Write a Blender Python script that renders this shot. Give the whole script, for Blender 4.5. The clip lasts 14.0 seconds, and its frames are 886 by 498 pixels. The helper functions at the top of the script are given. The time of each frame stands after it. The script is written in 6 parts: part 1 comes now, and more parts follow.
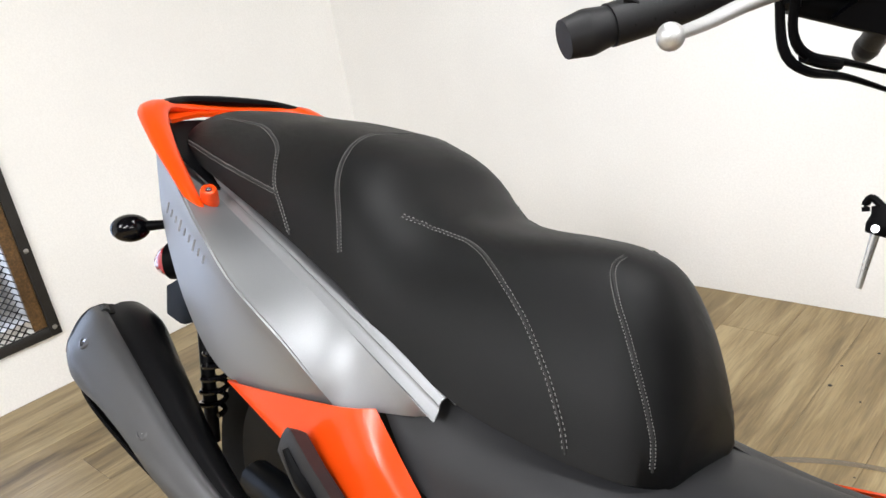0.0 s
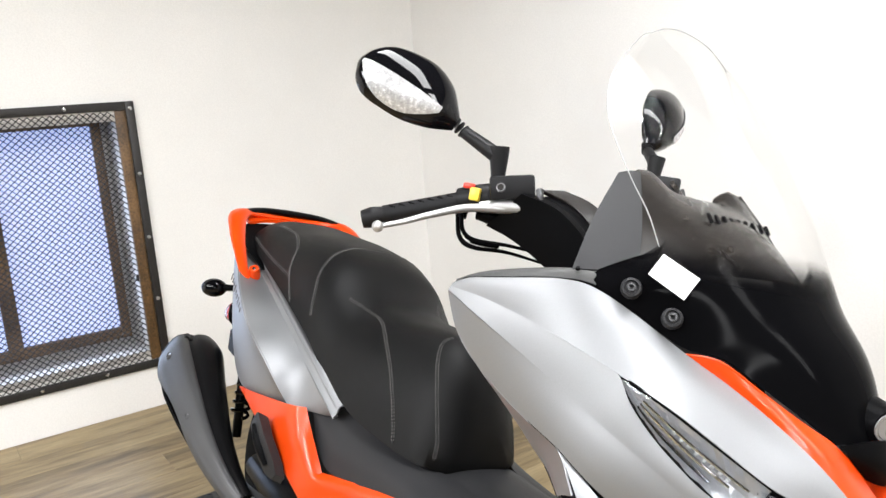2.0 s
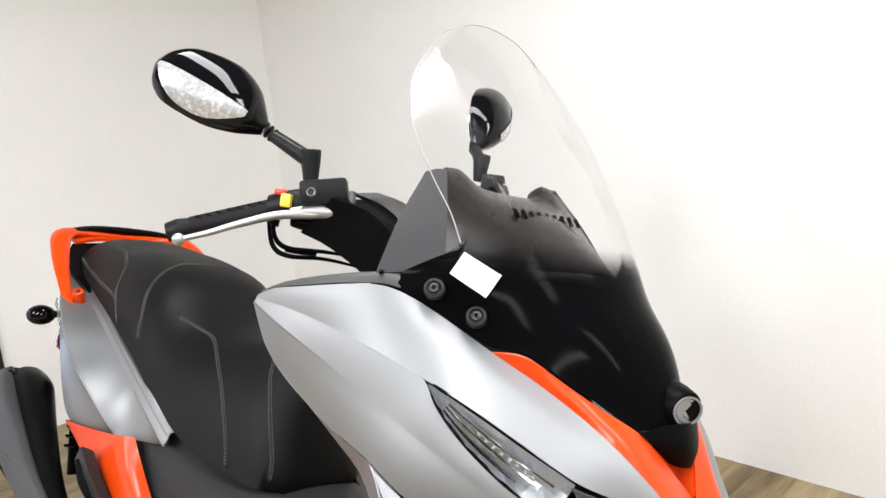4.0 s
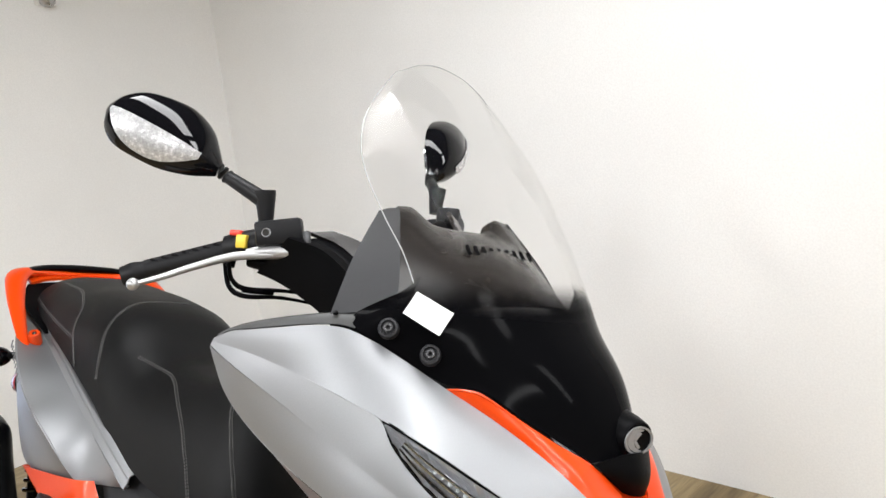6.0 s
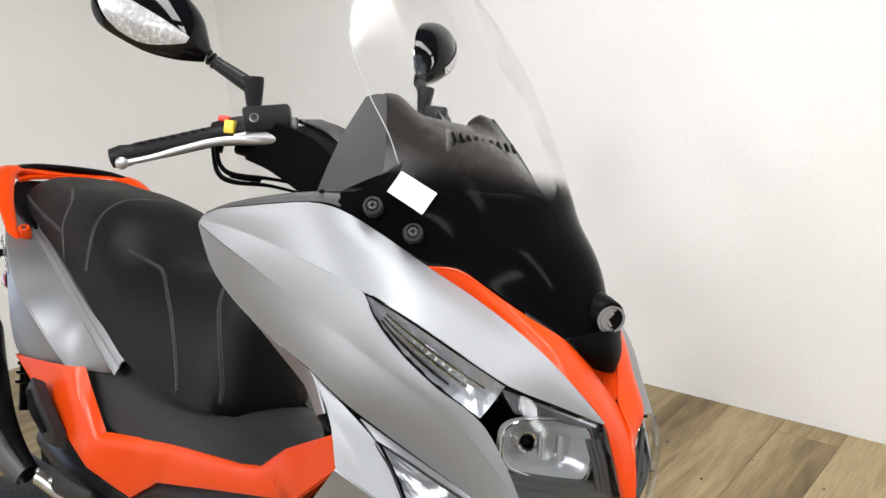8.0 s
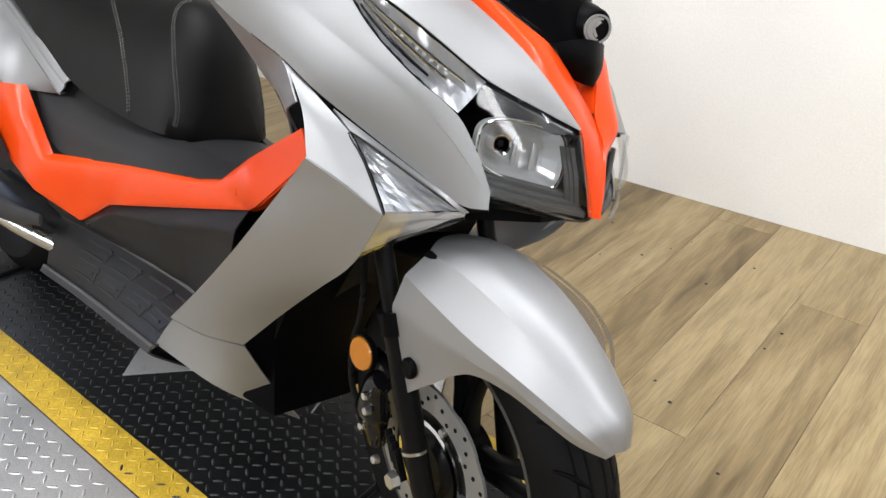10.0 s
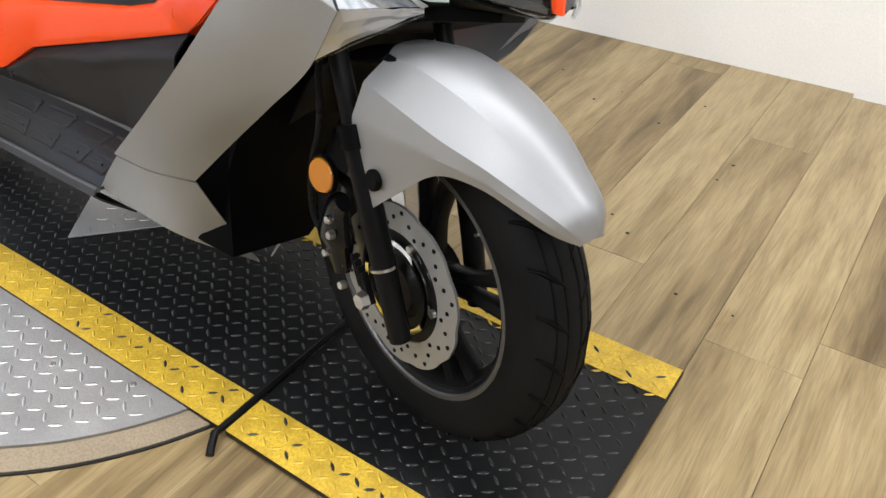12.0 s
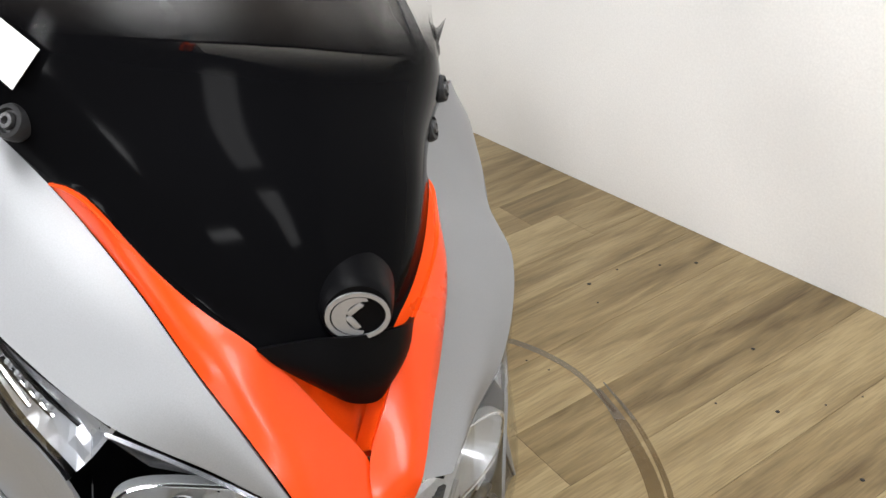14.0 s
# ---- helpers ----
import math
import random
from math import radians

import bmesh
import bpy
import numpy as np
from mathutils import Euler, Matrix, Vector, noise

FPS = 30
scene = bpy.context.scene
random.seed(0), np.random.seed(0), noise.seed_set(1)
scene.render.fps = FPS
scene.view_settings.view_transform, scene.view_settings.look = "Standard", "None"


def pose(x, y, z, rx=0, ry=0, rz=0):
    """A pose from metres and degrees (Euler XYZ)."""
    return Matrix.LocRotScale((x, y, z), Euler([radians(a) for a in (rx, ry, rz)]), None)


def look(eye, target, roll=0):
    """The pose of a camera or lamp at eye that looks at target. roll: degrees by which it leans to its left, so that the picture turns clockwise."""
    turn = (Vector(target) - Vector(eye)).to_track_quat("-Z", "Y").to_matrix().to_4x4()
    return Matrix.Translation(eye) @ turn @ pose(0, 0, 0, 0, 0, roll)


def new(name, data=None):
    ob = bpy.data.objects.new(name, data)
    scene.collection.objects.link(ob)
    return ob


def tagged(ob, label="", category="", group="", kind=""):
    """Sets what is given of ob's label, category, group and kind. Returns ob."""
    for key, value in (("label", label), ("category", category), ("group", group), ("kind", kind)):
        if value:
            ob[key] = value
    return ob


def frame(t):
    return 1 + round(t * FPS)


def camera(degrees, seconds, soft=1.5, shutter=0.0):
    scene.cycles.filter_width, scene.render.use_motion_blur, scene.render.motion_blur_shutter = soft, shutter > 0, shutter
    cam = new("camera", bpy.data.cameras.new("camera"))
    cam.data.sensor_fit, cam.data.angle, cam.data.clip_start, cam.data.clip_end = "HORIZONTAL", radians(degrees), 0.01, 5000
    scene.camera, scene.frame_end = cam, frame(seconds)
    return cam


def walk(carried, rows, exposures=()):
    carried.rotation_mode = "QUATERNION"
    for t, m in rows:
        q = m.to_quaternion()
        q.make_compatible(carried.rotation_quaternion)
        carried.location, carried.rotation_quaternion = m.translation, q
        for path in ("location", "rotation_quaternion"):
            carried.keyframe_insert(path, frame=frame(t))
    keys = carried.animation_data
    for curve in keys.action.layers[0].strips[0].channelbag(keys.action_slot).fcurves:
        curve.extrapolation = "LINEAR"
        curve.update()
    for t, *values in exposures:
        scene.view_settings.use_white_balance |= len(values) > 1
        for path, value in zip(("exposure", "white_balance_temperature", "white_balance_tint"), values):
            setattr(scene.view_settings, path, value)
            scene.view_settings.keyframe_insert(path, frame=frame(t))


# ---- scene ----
cam = camera(59.4, 14.0)
PATH = [
    (0, (0.031, -0.082, 1.178), (-1.315, 1.219, 0.472), -10.1),
    (0.5, (0.258, -0.156, 1.237), (-1.27, 1.002, 0.667), -11.7),
    (0.8, (0.447, -0.131, 1.239), (-1.179, 0.888, 0.675), -7.6),
    (1, (0.543, -0.113, 1.257), (-1.093, 0.874, 0.663), -7.4),
    (1.2, (0.634, -0.143, 1.263), (-1.008, 0.89, 0.778), -6.4),
    (1.5, (0.74, -0.203, 1.28), (-0.866, 0.902, 0.836), -5.7),
    (2, (0.837, -0.218, 1.301), (-0.771, 0.904, 0.91), -4.2),
    (2.5, (0.857, -0.144, 1.307), (-0.704, 1.056, 0.955), -4.5),
    (3, (0.857, -0.121, 1.297), (-0.646, 1.135, 0.892), -5.5),
    (3.5, (0.861, -0.108, 1.286), (-0.594, 1.203, 0.876), -5.5),
    (4, (0.877, -0.106, 1.281), (-0.545, 1.242, 0.881), -5.7),
    (4.2, (0.884, -0.103, 1.282), (-0.517, 1.265, 0.876), -5.5),
    (6.3, (0.909, -0.099, 1.308), (-0.457, 1.319, 0.957), -6.8),
    (6.5, (0.914, -0.092, 1.303), (-0.464, 1.316, 0.962), -6.8),
    (7, (0.92, -0.102, 1.297), (-0.445, 1.309, 0.914), -6.5),
    (7.5, (0.927, -0.104, 1.271), (-0.439, 1.292, 0.841), -5.7),
    (8, (0.932, -0.128, 1.245), (-0.401, 1.266, 0.716), -5.3),
    (8.2, (0.929, -0.137, 1.231), (-0.391, 1.252, 0.657), -4.8),
    (10.3, (0.908, -0.194, 1.066), (-0.183, 1.15, 0.065), 0.4),
    (10.5, (0.904, -0.199, 1.05), (-0.165, 1.144, 0.024), 0.5),
    (11, (0.903, -0.214, 1.01), (-0.1, 1.11, -0.104), 0.3),
    (11.5, (0.898, -0.228, 0.974), (-0.038, 1.078, -0.216), 1.0),
    (12, (0.91, -0.225, 0.985), (-0.01, 1.087, -0.212), -0.4),
    (12.5, (0.918, -0.132, 1.061), (-0.215, 1.133, 0.005), -5.6),
    (12.6, (0.923, -0.084, 1.064), (-0.298, 1.133, 0.052), -6.3),
    (12.8, (0.928, 0.018, 1.09), (-0.457, 1.116, 0.155), -5.6),
    (13, (0.945, 0.108, 1.098), (-0.542, 1.099, 0.199), -4.4),
    (13.2, (0.947, 0.2, 1.101), (-0.57, 1.158, 0.219), -6.4),
    (13.3, (0.931, 0.237, 1.109), (-0.577, 1.207, 0.223), -7.3),
    (13.5, (0.894, 0.335, 1.104), (-0.577, 1.307, 0.16), -6.9),
    (13.7, (0.854, 0.431, 1.115), (-0.62, 1.383, 0.155), -6.6),
    (14, (0.844, 0.568, 1.156), (-0.692, 1.394, 0.177), -7.6),
]
walk(cam, [(t, look(eye, target, roll)) for t, eye, target, roll in PATH], exposures=[(0.0, 0.2), (2.0, 0.16), (3.0, 0.05), (4.2, -0.02), (6.3, -0.22), (8.2, -0.24), (10.3, -0.1), (14.0, -0.14)])

# ---- room size ----
WALL_X, WALL_Y, FAR_X, NEAR_Y, CEIL = -2.72, 2.168, 6.5, -6.0, 2.8

# ---- world, lights ----
world = bpy.data.worlds.new("world")
scene.world = world
world.use_nodes = True
wn = world.node_tree
sky = wn.nodes.new("ShaderNodeTexSky")
sky.sky_type, sky.sun_disc, sky.sun_elevation, sky.sun_rotation = "NISHITA", False, radians(35), radians(80)
wn.links.new(sky.outputs[0], wn.nodes["Background"].inputs[0])
wn.nodes["Background"].inputs[1].default_value = 0.1


def lamp(name, m, w, h, power, colour=(0.975, 0.985, 1.0)):
    d = bpy.data.lights.new(name, "AREA")
    d.shape, d.size, d.size_y, d.energy, d.color = "RECTANGLE", w, h, power, colour
    ob = new(name, d)
    ob.matrix_world = m
    return ob


TUBES = [(0.2, 0.75, 0, 62), (3.0, 0.75, 0, 80), (0.2, -2.4, 90, 130), (3.0, -2.2, 90, 135), (-1.4, -2.6, 90, 90)]  # x, y, turn, power
for tx, ty, turn, power in TUBES:
    lamp("tube_light", pose(tx, ty, CEIL - 0.09, 0, 0, turn), 2.3, 0.4, power)
lamp("window_daylight", pose(WALL_X - 0.1, 0.15, 0.75, 0, -90, 0), 0.9, 0.8, 9, (0.62, 0.76, 1.0))


# ---- materials ----
def material(name, base, rough=0.5, metal=0.0, coat=0.0, bump=0.0, scale=200.0, vary=0.1, big=6.0, spec=0.5, sheen=0.0, rvary=0.08):
    """Principled surface with a fine grain in the relief and two scales of variation in colour and gloss."""
    m = bpy.data.materials.new(name)
    m.use_nodes = True
    t = m.node_tree
    p = t.nodes["Principled BSDF"]
    co = t.nodes.new("ShaderNodeTexCoord")
    fine = t.nodes.new("ShaderNodeTexNoise")
    fine.inputs["Scale"].default_value, fine.inputs["Detail"].default_value = scale, 4
    wide = t.nodes.new("ShaderNodeTexNoise")
    wide.inputs["Scale"].default_value, wide.inputs["Detail"].default_value = big, 6
    for n in (fine, wide):
        t.links.new(co.outputs["Object"], n.inputs["Vector"])
    mix = t.nodes.new("ShaderNodeMix")
    mix.data_type, mix.blend_type = "RGBA", "MIX"
    avg = t.nodes.new("ShaderNodeMath")
    avg.operation = "MULTIPLY"
    t.links.new(fine.outputs["Fac"], avg.inputs[0])
    t.links.new(wide.outputs["Fac"], avg.inputs[1])
    k = t.nodes.new("ShaderNodeMapRange")
    k.inputs["From Min"].default_value, k.inputs["From Max"].default_value = 0.12, 0.4
    t.links.new(avg.outputs[0], k.inputs["Value"])
    t.links.new(k.outputs[0], mix.inputs["Factor"])
    mix.inputs["A"].default_value = (*[c * (1 - vary) for c in base], 1)
    mix.inputs["B"].default_value = (*[min(1, c * (1 + vary)) for c in base], 1)
    t.links.new(mix.outputs["Result"], p.inputs["Base Color"])
    rr = t.nodes.new("ShaderNodeMapRange")
    rr.inputs["To Min"].default_value, rr.inputs["To Max"].default_value = max(0.02, rough - rvary), rough + rvary
    t.links.new(wide.outputs["Fac"], rr.inputs["Value"])
    t.links.new(rr.outputs[0], p.inputs["Roughness"])
    p.inputs["Metallic"].default_value = metal
    p.inputs["Coat Weight"].default_value, p.inputs["Coat Roughness"].default_value = coat, 0.05
    p.inputs["Specular IOR Level"].default_value = spec
    p.inputs["Sheen Weight"].default_value = sheen
    if bump:
        b = t.nodes.new("ShaderNodeBump")
        b.inputs["Strength"].default_value, b.inputs["Distance"].default_value = bump, 0.001
        t.links.new(fine.outputs["Fac"], b.inputs["Height"])
        t.links.new(b.outputs[0], p.inputs["Normal"])
    return m


def screen_print():
    """Acrylic screen: gloss black at the foot, which fades out upward into clear."""
    m = bpy.data.materials.new("printed_acrylic")
    m.use_nodes = True
    t = m.node_tree
    p = t.nodes["Principled BSDF"]
    p.inputs["Base Color"].default_value = (0.003, 0.003, 0.0035, 1)
    p.inputs["Roughness"].default_value, p.inputs["Specular IOR Level"].default_value = 0.1, 0.012
    g, s, x, f, y = (t.nodes.new("ShaderNode" + n) for n in ("BsdfGlossy", "BsdfTransparent", "MixShader", "Fresnel", "MixShader"))
    g.inputs["Roughness"].default_value = 0.02
    s.inputs["Color"].default_value = (0.994, 0.994, 0.992, 1)
    f.inputs["IOR"].default_value = 1.25
    k = t.nodes.new("ShaderNodeMath")
    k.operation, k.inputs[1].default_value = "MULTIPLY", 0.09
    co, sep, r = t.nodes.new("ShaderNodeTexCoord"), t.nodes.new("ShaderNodeSeparateXYZ"), t.nodes.new("ShaderNodeMapRange")
    r.interpolation_type = "SMOOTHSTEP"
    r.inputs["From Min"].default_value, r.inputs["From Max"].default_value = 1.025, 1.085
    L = t.links.new
    L(co.outputs["Object"], sep.inputs[0])
    L(sep.outputs["Z"], r.inputs["Value"])
    L(f.outputs[0], k.inputs[0])
    L(k.outputs[0], x.inputs[0])
    L(s.outputs[0], x.inputs[1])
    L(g.outputs[0], x.inputs[2])
    L(r.outputs[0], y.inputs[0])
    L(p.outputs[0], y.inputs[1])
    L(x.outputs[0], y.inputs[2])
    L(y.outputs[0], t.nodes["Material Output"].inputs[0])
    return m


def glow(name, colour, strength):
    m = bpy.data.materials.new(name)
    m.use_nodes = True
    p = m.node_tree.nodes["Principled BSDF"]
    p.inputs["Base Color"].default_value = (0.8, 0.8, 0.8, 1)
    p.inputs["Emission Color"].default_value = (*colour, 1)
    p.inputs["Emission Strength"].default_value = strength
    return m


def clear(name, tint=(0.97, 0.98, 0.98), rough=0.02, thin=0.08):
    """Thin clear plastic: mostly see-through, with a gloss that grows to the edge."""
    m = bpy.data.materials.new(name)
    m.use_nodes = True
    t = m.node_tree
    t.nodes.remove(t.nodes["Principled BSDF"])
    g, s, x, f = (t.nodes.new("ShaderNode" + n) for n in ("BsdfGlossy", "BsdfTransparent", "MixShader", "Fresnel"))
    g.inputs["Roughness"].default_value = rough
    s.inputs["Color"].default_value = (*tint, 1)
    f.inputs["IOR"].default_value = 1.35
    mul = t.nodes.new("ShaderNodeMath")
    mul.operation, mul.inputs[1].default_value = "MULTIPLY_ADD", 0.28
    mul.inputs[2].default_value = thin * 0.08
    t.links.new(f.outputs[0], mul.inputs[0])
    t.links.new(mul.outputs[0], x.inputs[0])
    t.links.new(s.outputs[0], x.inputs[1])
    t.links.new(g.outputs[0], x.inputs[2])
    t.links.new(x.outputs[0], t.nodes["Material Output"].inputs[0])
    return m


SILVER = material("silver_paint", (0.305, 0.309, 0.32), 0.54, 0.82, 0.0, 0.05, 900, 0.05)
ORANGE = material("orange_paint", (0.7, 0.056, 0.003), 0.3, 0.0, 0.1, 0.0, 500, 0.04, spec=0.3)
GREY = material("grey_plastic", (0.024, 0.024, 0.026), 0.5, 0, 0, 0.25, 1400, 0.12, spec=0.2)
BLACK = material("black_plastic", (0.0025, 0.0025, 0.003), 0.42, 0, 0, 0.2, 1200, 0.2, spec=0.05)
BARBLACK = material("bar_black_plastic", (0.01, 0.01, 0.011), 0.44, 0, 0, 0.25, 1300, 0.15, spec=0.2)
GLOSS = material("gloss_black", (0.004, 0.004, 0.005), 0.05, 0, 0.12, 0, 300, 0.1, rvary=0.02, spec=0.2)
COWL = material("dash_cowl_plastic", (0.017, 0.0145, 0.013), 0.26, 0, 0, 0.2, 1300, 0.1, spec=0.3)
CAPTRIM = material("fairing_trim_plastic", (0.07, 0.07, 0.07), 0.45, 0, 0, 0.25, 1300, 0.1, spec=0.3)
SEAT = material("seat_vinyl", (0.0042, 0.0042, 0.0044), 0.47, 0, 0, 0.45, 900, 0.2, 9, 0.17)
SEATFLOCK = material("seat_side_vinyl", (0.004, 0.004, 0.004), 0.6, 0, 0, 0.6, 1100, 0.25, 9)
THREAD = material("seat_thread", (0.2, 0.195, 0.19), 0.8, 0, 0, 0.3, 2000, 0.15)
RUBBER = material("tyre_rubber", (0.0065, 0.0065, 0.0068), 0.62, 0, 0, 0.3, 500, 0.3, 12, spec=0.06)
STEEL = material("brushed_steel", (0.55, 0.55, 0.55), 0.28, 1, 0, 0.1, 700, 0.1)
DISC = material("brushed_disc_steel", (0.26, 0.26, 0.26), 0.34, 0.5, 0, 0.1, 700, 0.1)
CHROME = material("chrome", (0.8, 0.8, 0.8), 0.08, 1, 0, 0, 300, 0.05, rvary=0.03)
ALU = material("cast_aluminium", (0.5, 0.5, 0.5), 0.42, 0.7, 0, 0.1, 800, 0.1)
SATIN = material("satin_black_metal", (0.006, 0.006, 0.0065), 0.34, 0.15, 0, 0.15, 900, 0.15, spec=0.1)
MUFFLER = material("muffler_cover_paint", (0.075, 0.075, 0.078), 0.42, 0.6, 0, 0.2, 1200, 0.12)
WHITE = material("white_label", (0.86, 0.86, 0.86), 0.5, 0, 0, 0, 300, 0.02)
BADGE = material("badge_chrome", (0.32, 0.32, 0.33), 0.25, 0.4, 0, 0, 300, 0.05)
AMBER = material("amber_reflector", (0.52, 0.18, 0.004), 0.12, 0.35, 0.8, 0.6, 1500, 0.2)
REDLENS = material("red_lens", (0.35, 0.01, 0.015), 0.1, 0, 0.8, 0.1, 300, 0.2)
REDPLASTIC = material("red_switch", (0.7, 0.05, 0.03), 0.4, 0, 0, 0, 300, 0.05)
YELLOW = material("yellow_switch", (0.85, 0.6, 0.06), 0.4, 0, 0, 0, 300, 0.05)
# pale grey that carries the highlight of the screen's edge
EDGE_GLINT = material("acrylic_edge_glint", (0.4, 0.4, 0.4), 0.2, 0, 0, 0, 300, 0.05)
PRINTED = screen_print()
FACET = material("facet_chrome", (0.6, 0.6, 0.62), 0.3, 0.5, 0.1, 0, 300, 0.1, rvary=0.04)
# FACET darkened: a dim reflection put into the base colour
DIMFACET = material("dimmed_facet_chrome", (0.2, 0.2, 0.21), 0.26, 0.5, 0.3, 0, 300, 0.2, rvary=0.06)
SCUFF = clear("floor_scuff", (0.76, 0.73, 0.69), 0.5, 0.0)
LENS = clear("lens_plastic", (0.93, 0.94, 0.95), 0.03, 0.1)
PRISM = material("prism_reflector", (0.55, 0.55, 0.56), 0.25, 0.2, 0.5, 0.4, 320, 0.3, 140, rvary=0.12)
BOWL = material("lamp_reflector_chrome", (0.62, 0.62, 0.62), 0.3, 0.55, 0.2, 0, 300, 0.1, rvary=0.05)


def wall_paint():
    m = material("white_wall_paint", (0.86, 0.85, 0.83), 0.6, 0, 0, 0.3, 160, 0.05, 1.6)
    return m


WALL = wall_paint()
CEILING = material("dark_ceiling_paint", (0.03, 0.03, 0.03), 0.8, 0, 0, 0.2, 200, 0.1)
# for the unseen south side, dark so that black gloss reflects little
FARWALL = material("unseen_dark_wall", (0.04, 0.04, 0.04), 0.7, 0, 0, 0.2, 160, 0.1)
SKIRT = material("white_skirting_paint", (0.8, 0.79, 0.76), 0.45, 0, 0, 0.1, 200, 0.05)
PLATE = material("black_tread_plate", (0.007, 0.0072, 0.0078), 0.42, 0.15, 0, 0.3, 400, 0.35, 7, rvary=0.14, spec=0.24)
PLATELUG = material("black_tread_lug", (0.022, 0.022, 0.023), 0.36, 0.45, 0, 0.2, 400, 0.35, 7)
BRIGHT = material("bright_tread_plate", (0.56, 0.56, 0.56), 0.42, 0.85, 0, 0.25, 300, 0.12, 7, rvary=0.12)
TAPE = material("yellow_paint_stripe", (0.5, 0.33, 0.028), 0.5, 0, 0, 0.4, 220, 0.3, 20)
RING = material("wooden_ring", (0.24, 0.19, 0.13), 0.5, 0, 0, 0.2, 250, 0.25, 5)
OLDWOOD = material("stained_window_wood", (0.12, 0.065, 0.024), 0.5, 0, 0, 0.5, 120, 0.6, 9)
IRON = material("black_iron_frame", (0.035, 0.033, 0.032), 0.45, 0.5, 0, 0.3, 300, 0.3, 9)
REVEAL = material("window_reveal_paint", (0.55, 0.53, 0.5), 0.7, 0, 0, 0.2, 100, 0.15)
DAY = glow("bright_sky_pane", (0.3, 0.45, 0.95), 0.8)
TUBEGLOW = glow("lit_tube", (1.0, 0.97, 0.92), 4)


def plank_wood():
    """Pale weathered oak vinyl: long grain along the plank, darker smoky blotches, each plank a shade of its own."""
    m = bpy.data.materials.new("oak_plank")
    m.use_nodes = True
    t = m.node_tree
    p = t.nodes["Principled BSDF"]
    L = t.links.new
    co, inf = t.nodes.new("ShaderNodeNewGeometry"), t.nodes.new("ShaderNodeObjectInfo")
    shift = t.nodes.new("ShaderNodeVectorMath")
    shift.operation = "MULTIPLY_ADD"
    cmb = t.nodes.new("ShaderNodeCombineXYZ")
    for i in range(3):
        L(inf.outputs["Random"], cmb.inputs[i])
    L(cmb.outputs[0], shift.inputs[0])
    shift.inputs[1].default_value = (37, 53, 11)
    L(co.outputs["Position"], shift.inputs[2])

    def tex(scale, stretch, detail, dist=0.0):
        mp = t.nodes.new("ShaderNodeMapping")
        mp.inputs["Scale"].default_value = stretch
        L(shift.outputs[0], mp.inputs["Vector"])
        n = t.nodes.new("ShaderNodeTexNoise")
        n.inputs["Scale"].default_value, n.inputs["Detail"].default_value, n.inputs["Distortion"].default_value = scale, detail, dist
        L(mp.outputs[0], n.inputs["Vector"])
        return n

    grain, smoke, fine = tex(6, (4.2, 0.5, 1), 8, 0.6), tex(1.7, (2.6, 0.5, 1), 10, 0.8), tex(60, (4.5, 0.22, 1), 5, 0.4)
    ramp = t.nodes.new("ShaderNodeValToRGB")
    e = ramp.color_ramp.elements
    e[0].position, e[0].color = 0.32, (0.098, 0.062, 0.022, 1)
    e[1].position, e[1].color = 0.62, (0.37, 0.28, 0.145, 1)
    mid = ramp.color_ramp.elements.new(0.47)
    mid.color = (0.245, 0.175, 0.081, 1)
    mixf = t.nodes.new("ShaderNodeMath")
    mixf.operation, mixf.inputs[1].default_value = "MULTIPLY_ADD", 0.5
    L(grain.outputs["Fac"], mixf.inputs[0])
    sm = t.nodes.new("ShaderNodeMath")
    sm.operation, sm.inputs[1].default_value = "MULTIPLY_ADD", 0.5
    L(smoke.outputs["Fac"], sm.inputs[0])
    rnd = t.nodes.new("ShaderNodeMath")
    rnd.operation, rnd.inputs[1].default_value, rnd.inputs[2].default_value = "MULTIPLY_ADD", 0.13, -0.06
    L(inf.outputs["Random"], rnd.inputs[0])
    L(rnd.outputs[0], sm.inputs[2])
    L(sm.outputs[0], mixf.inputs[2])
    L(mixf.outputs[0], ramp.inputs[0])
    dark = t.nodes.new("ShaderNodeMix")
    dark.data_type, dark.blend_type = "RGBA", "MULTIPLY"
    dark.inputs["Factor"].default_value = 0.45
    L(ramp.outputs[0], dark.inputs["A"])
    fr = t.nodes.new("ShaderNodeMapRange")
    fr.inputs["From Min"].default_value, fr.inputs["From Max"].default_value, fr.inputs["To Min"].default_value = 0.35, 0.6, 0.45
    L(fine.outputs["Fac"], fr.inputs["Value"])
    L(fr.outputs[0], dark.inputs["B"])
    L(dark.outputs["Result"], p.inputs["Base Color"])
    p.inputs["Roughness"].default_value = 0.42
    b = t.nodes.new("ShaderNodeBump")
    b.inputs["Strength"].default_value, b.inputs["Distance"].default_value = 0.25, 0.001
    L(fine.outputs["Fac"], b.inputs["Height"])
    L(b.outputs[0], p.inputs["Normal"])
    return m


PLANK = plank_wood()


# ---- mesh helpers ----
def link_mesh(name, bm, mat, smooth=True, angle=40):
    me = bpy.data.meshes.new(name)
    bm.normal_update()
    for f in bm.faces:
        f.smooth = smooth
    for e in bm.edges:
        if len(e.link_faces) == 2 and e.calc_face_angle(0) > radians(angle):
            e.smooth = False
    bm.to_mesh(me)
    bm.free()
    for k in mat if isinstance(mat, (list, tuple)) else [mat]:
        me.materials.append(k)
    return new(name, me)


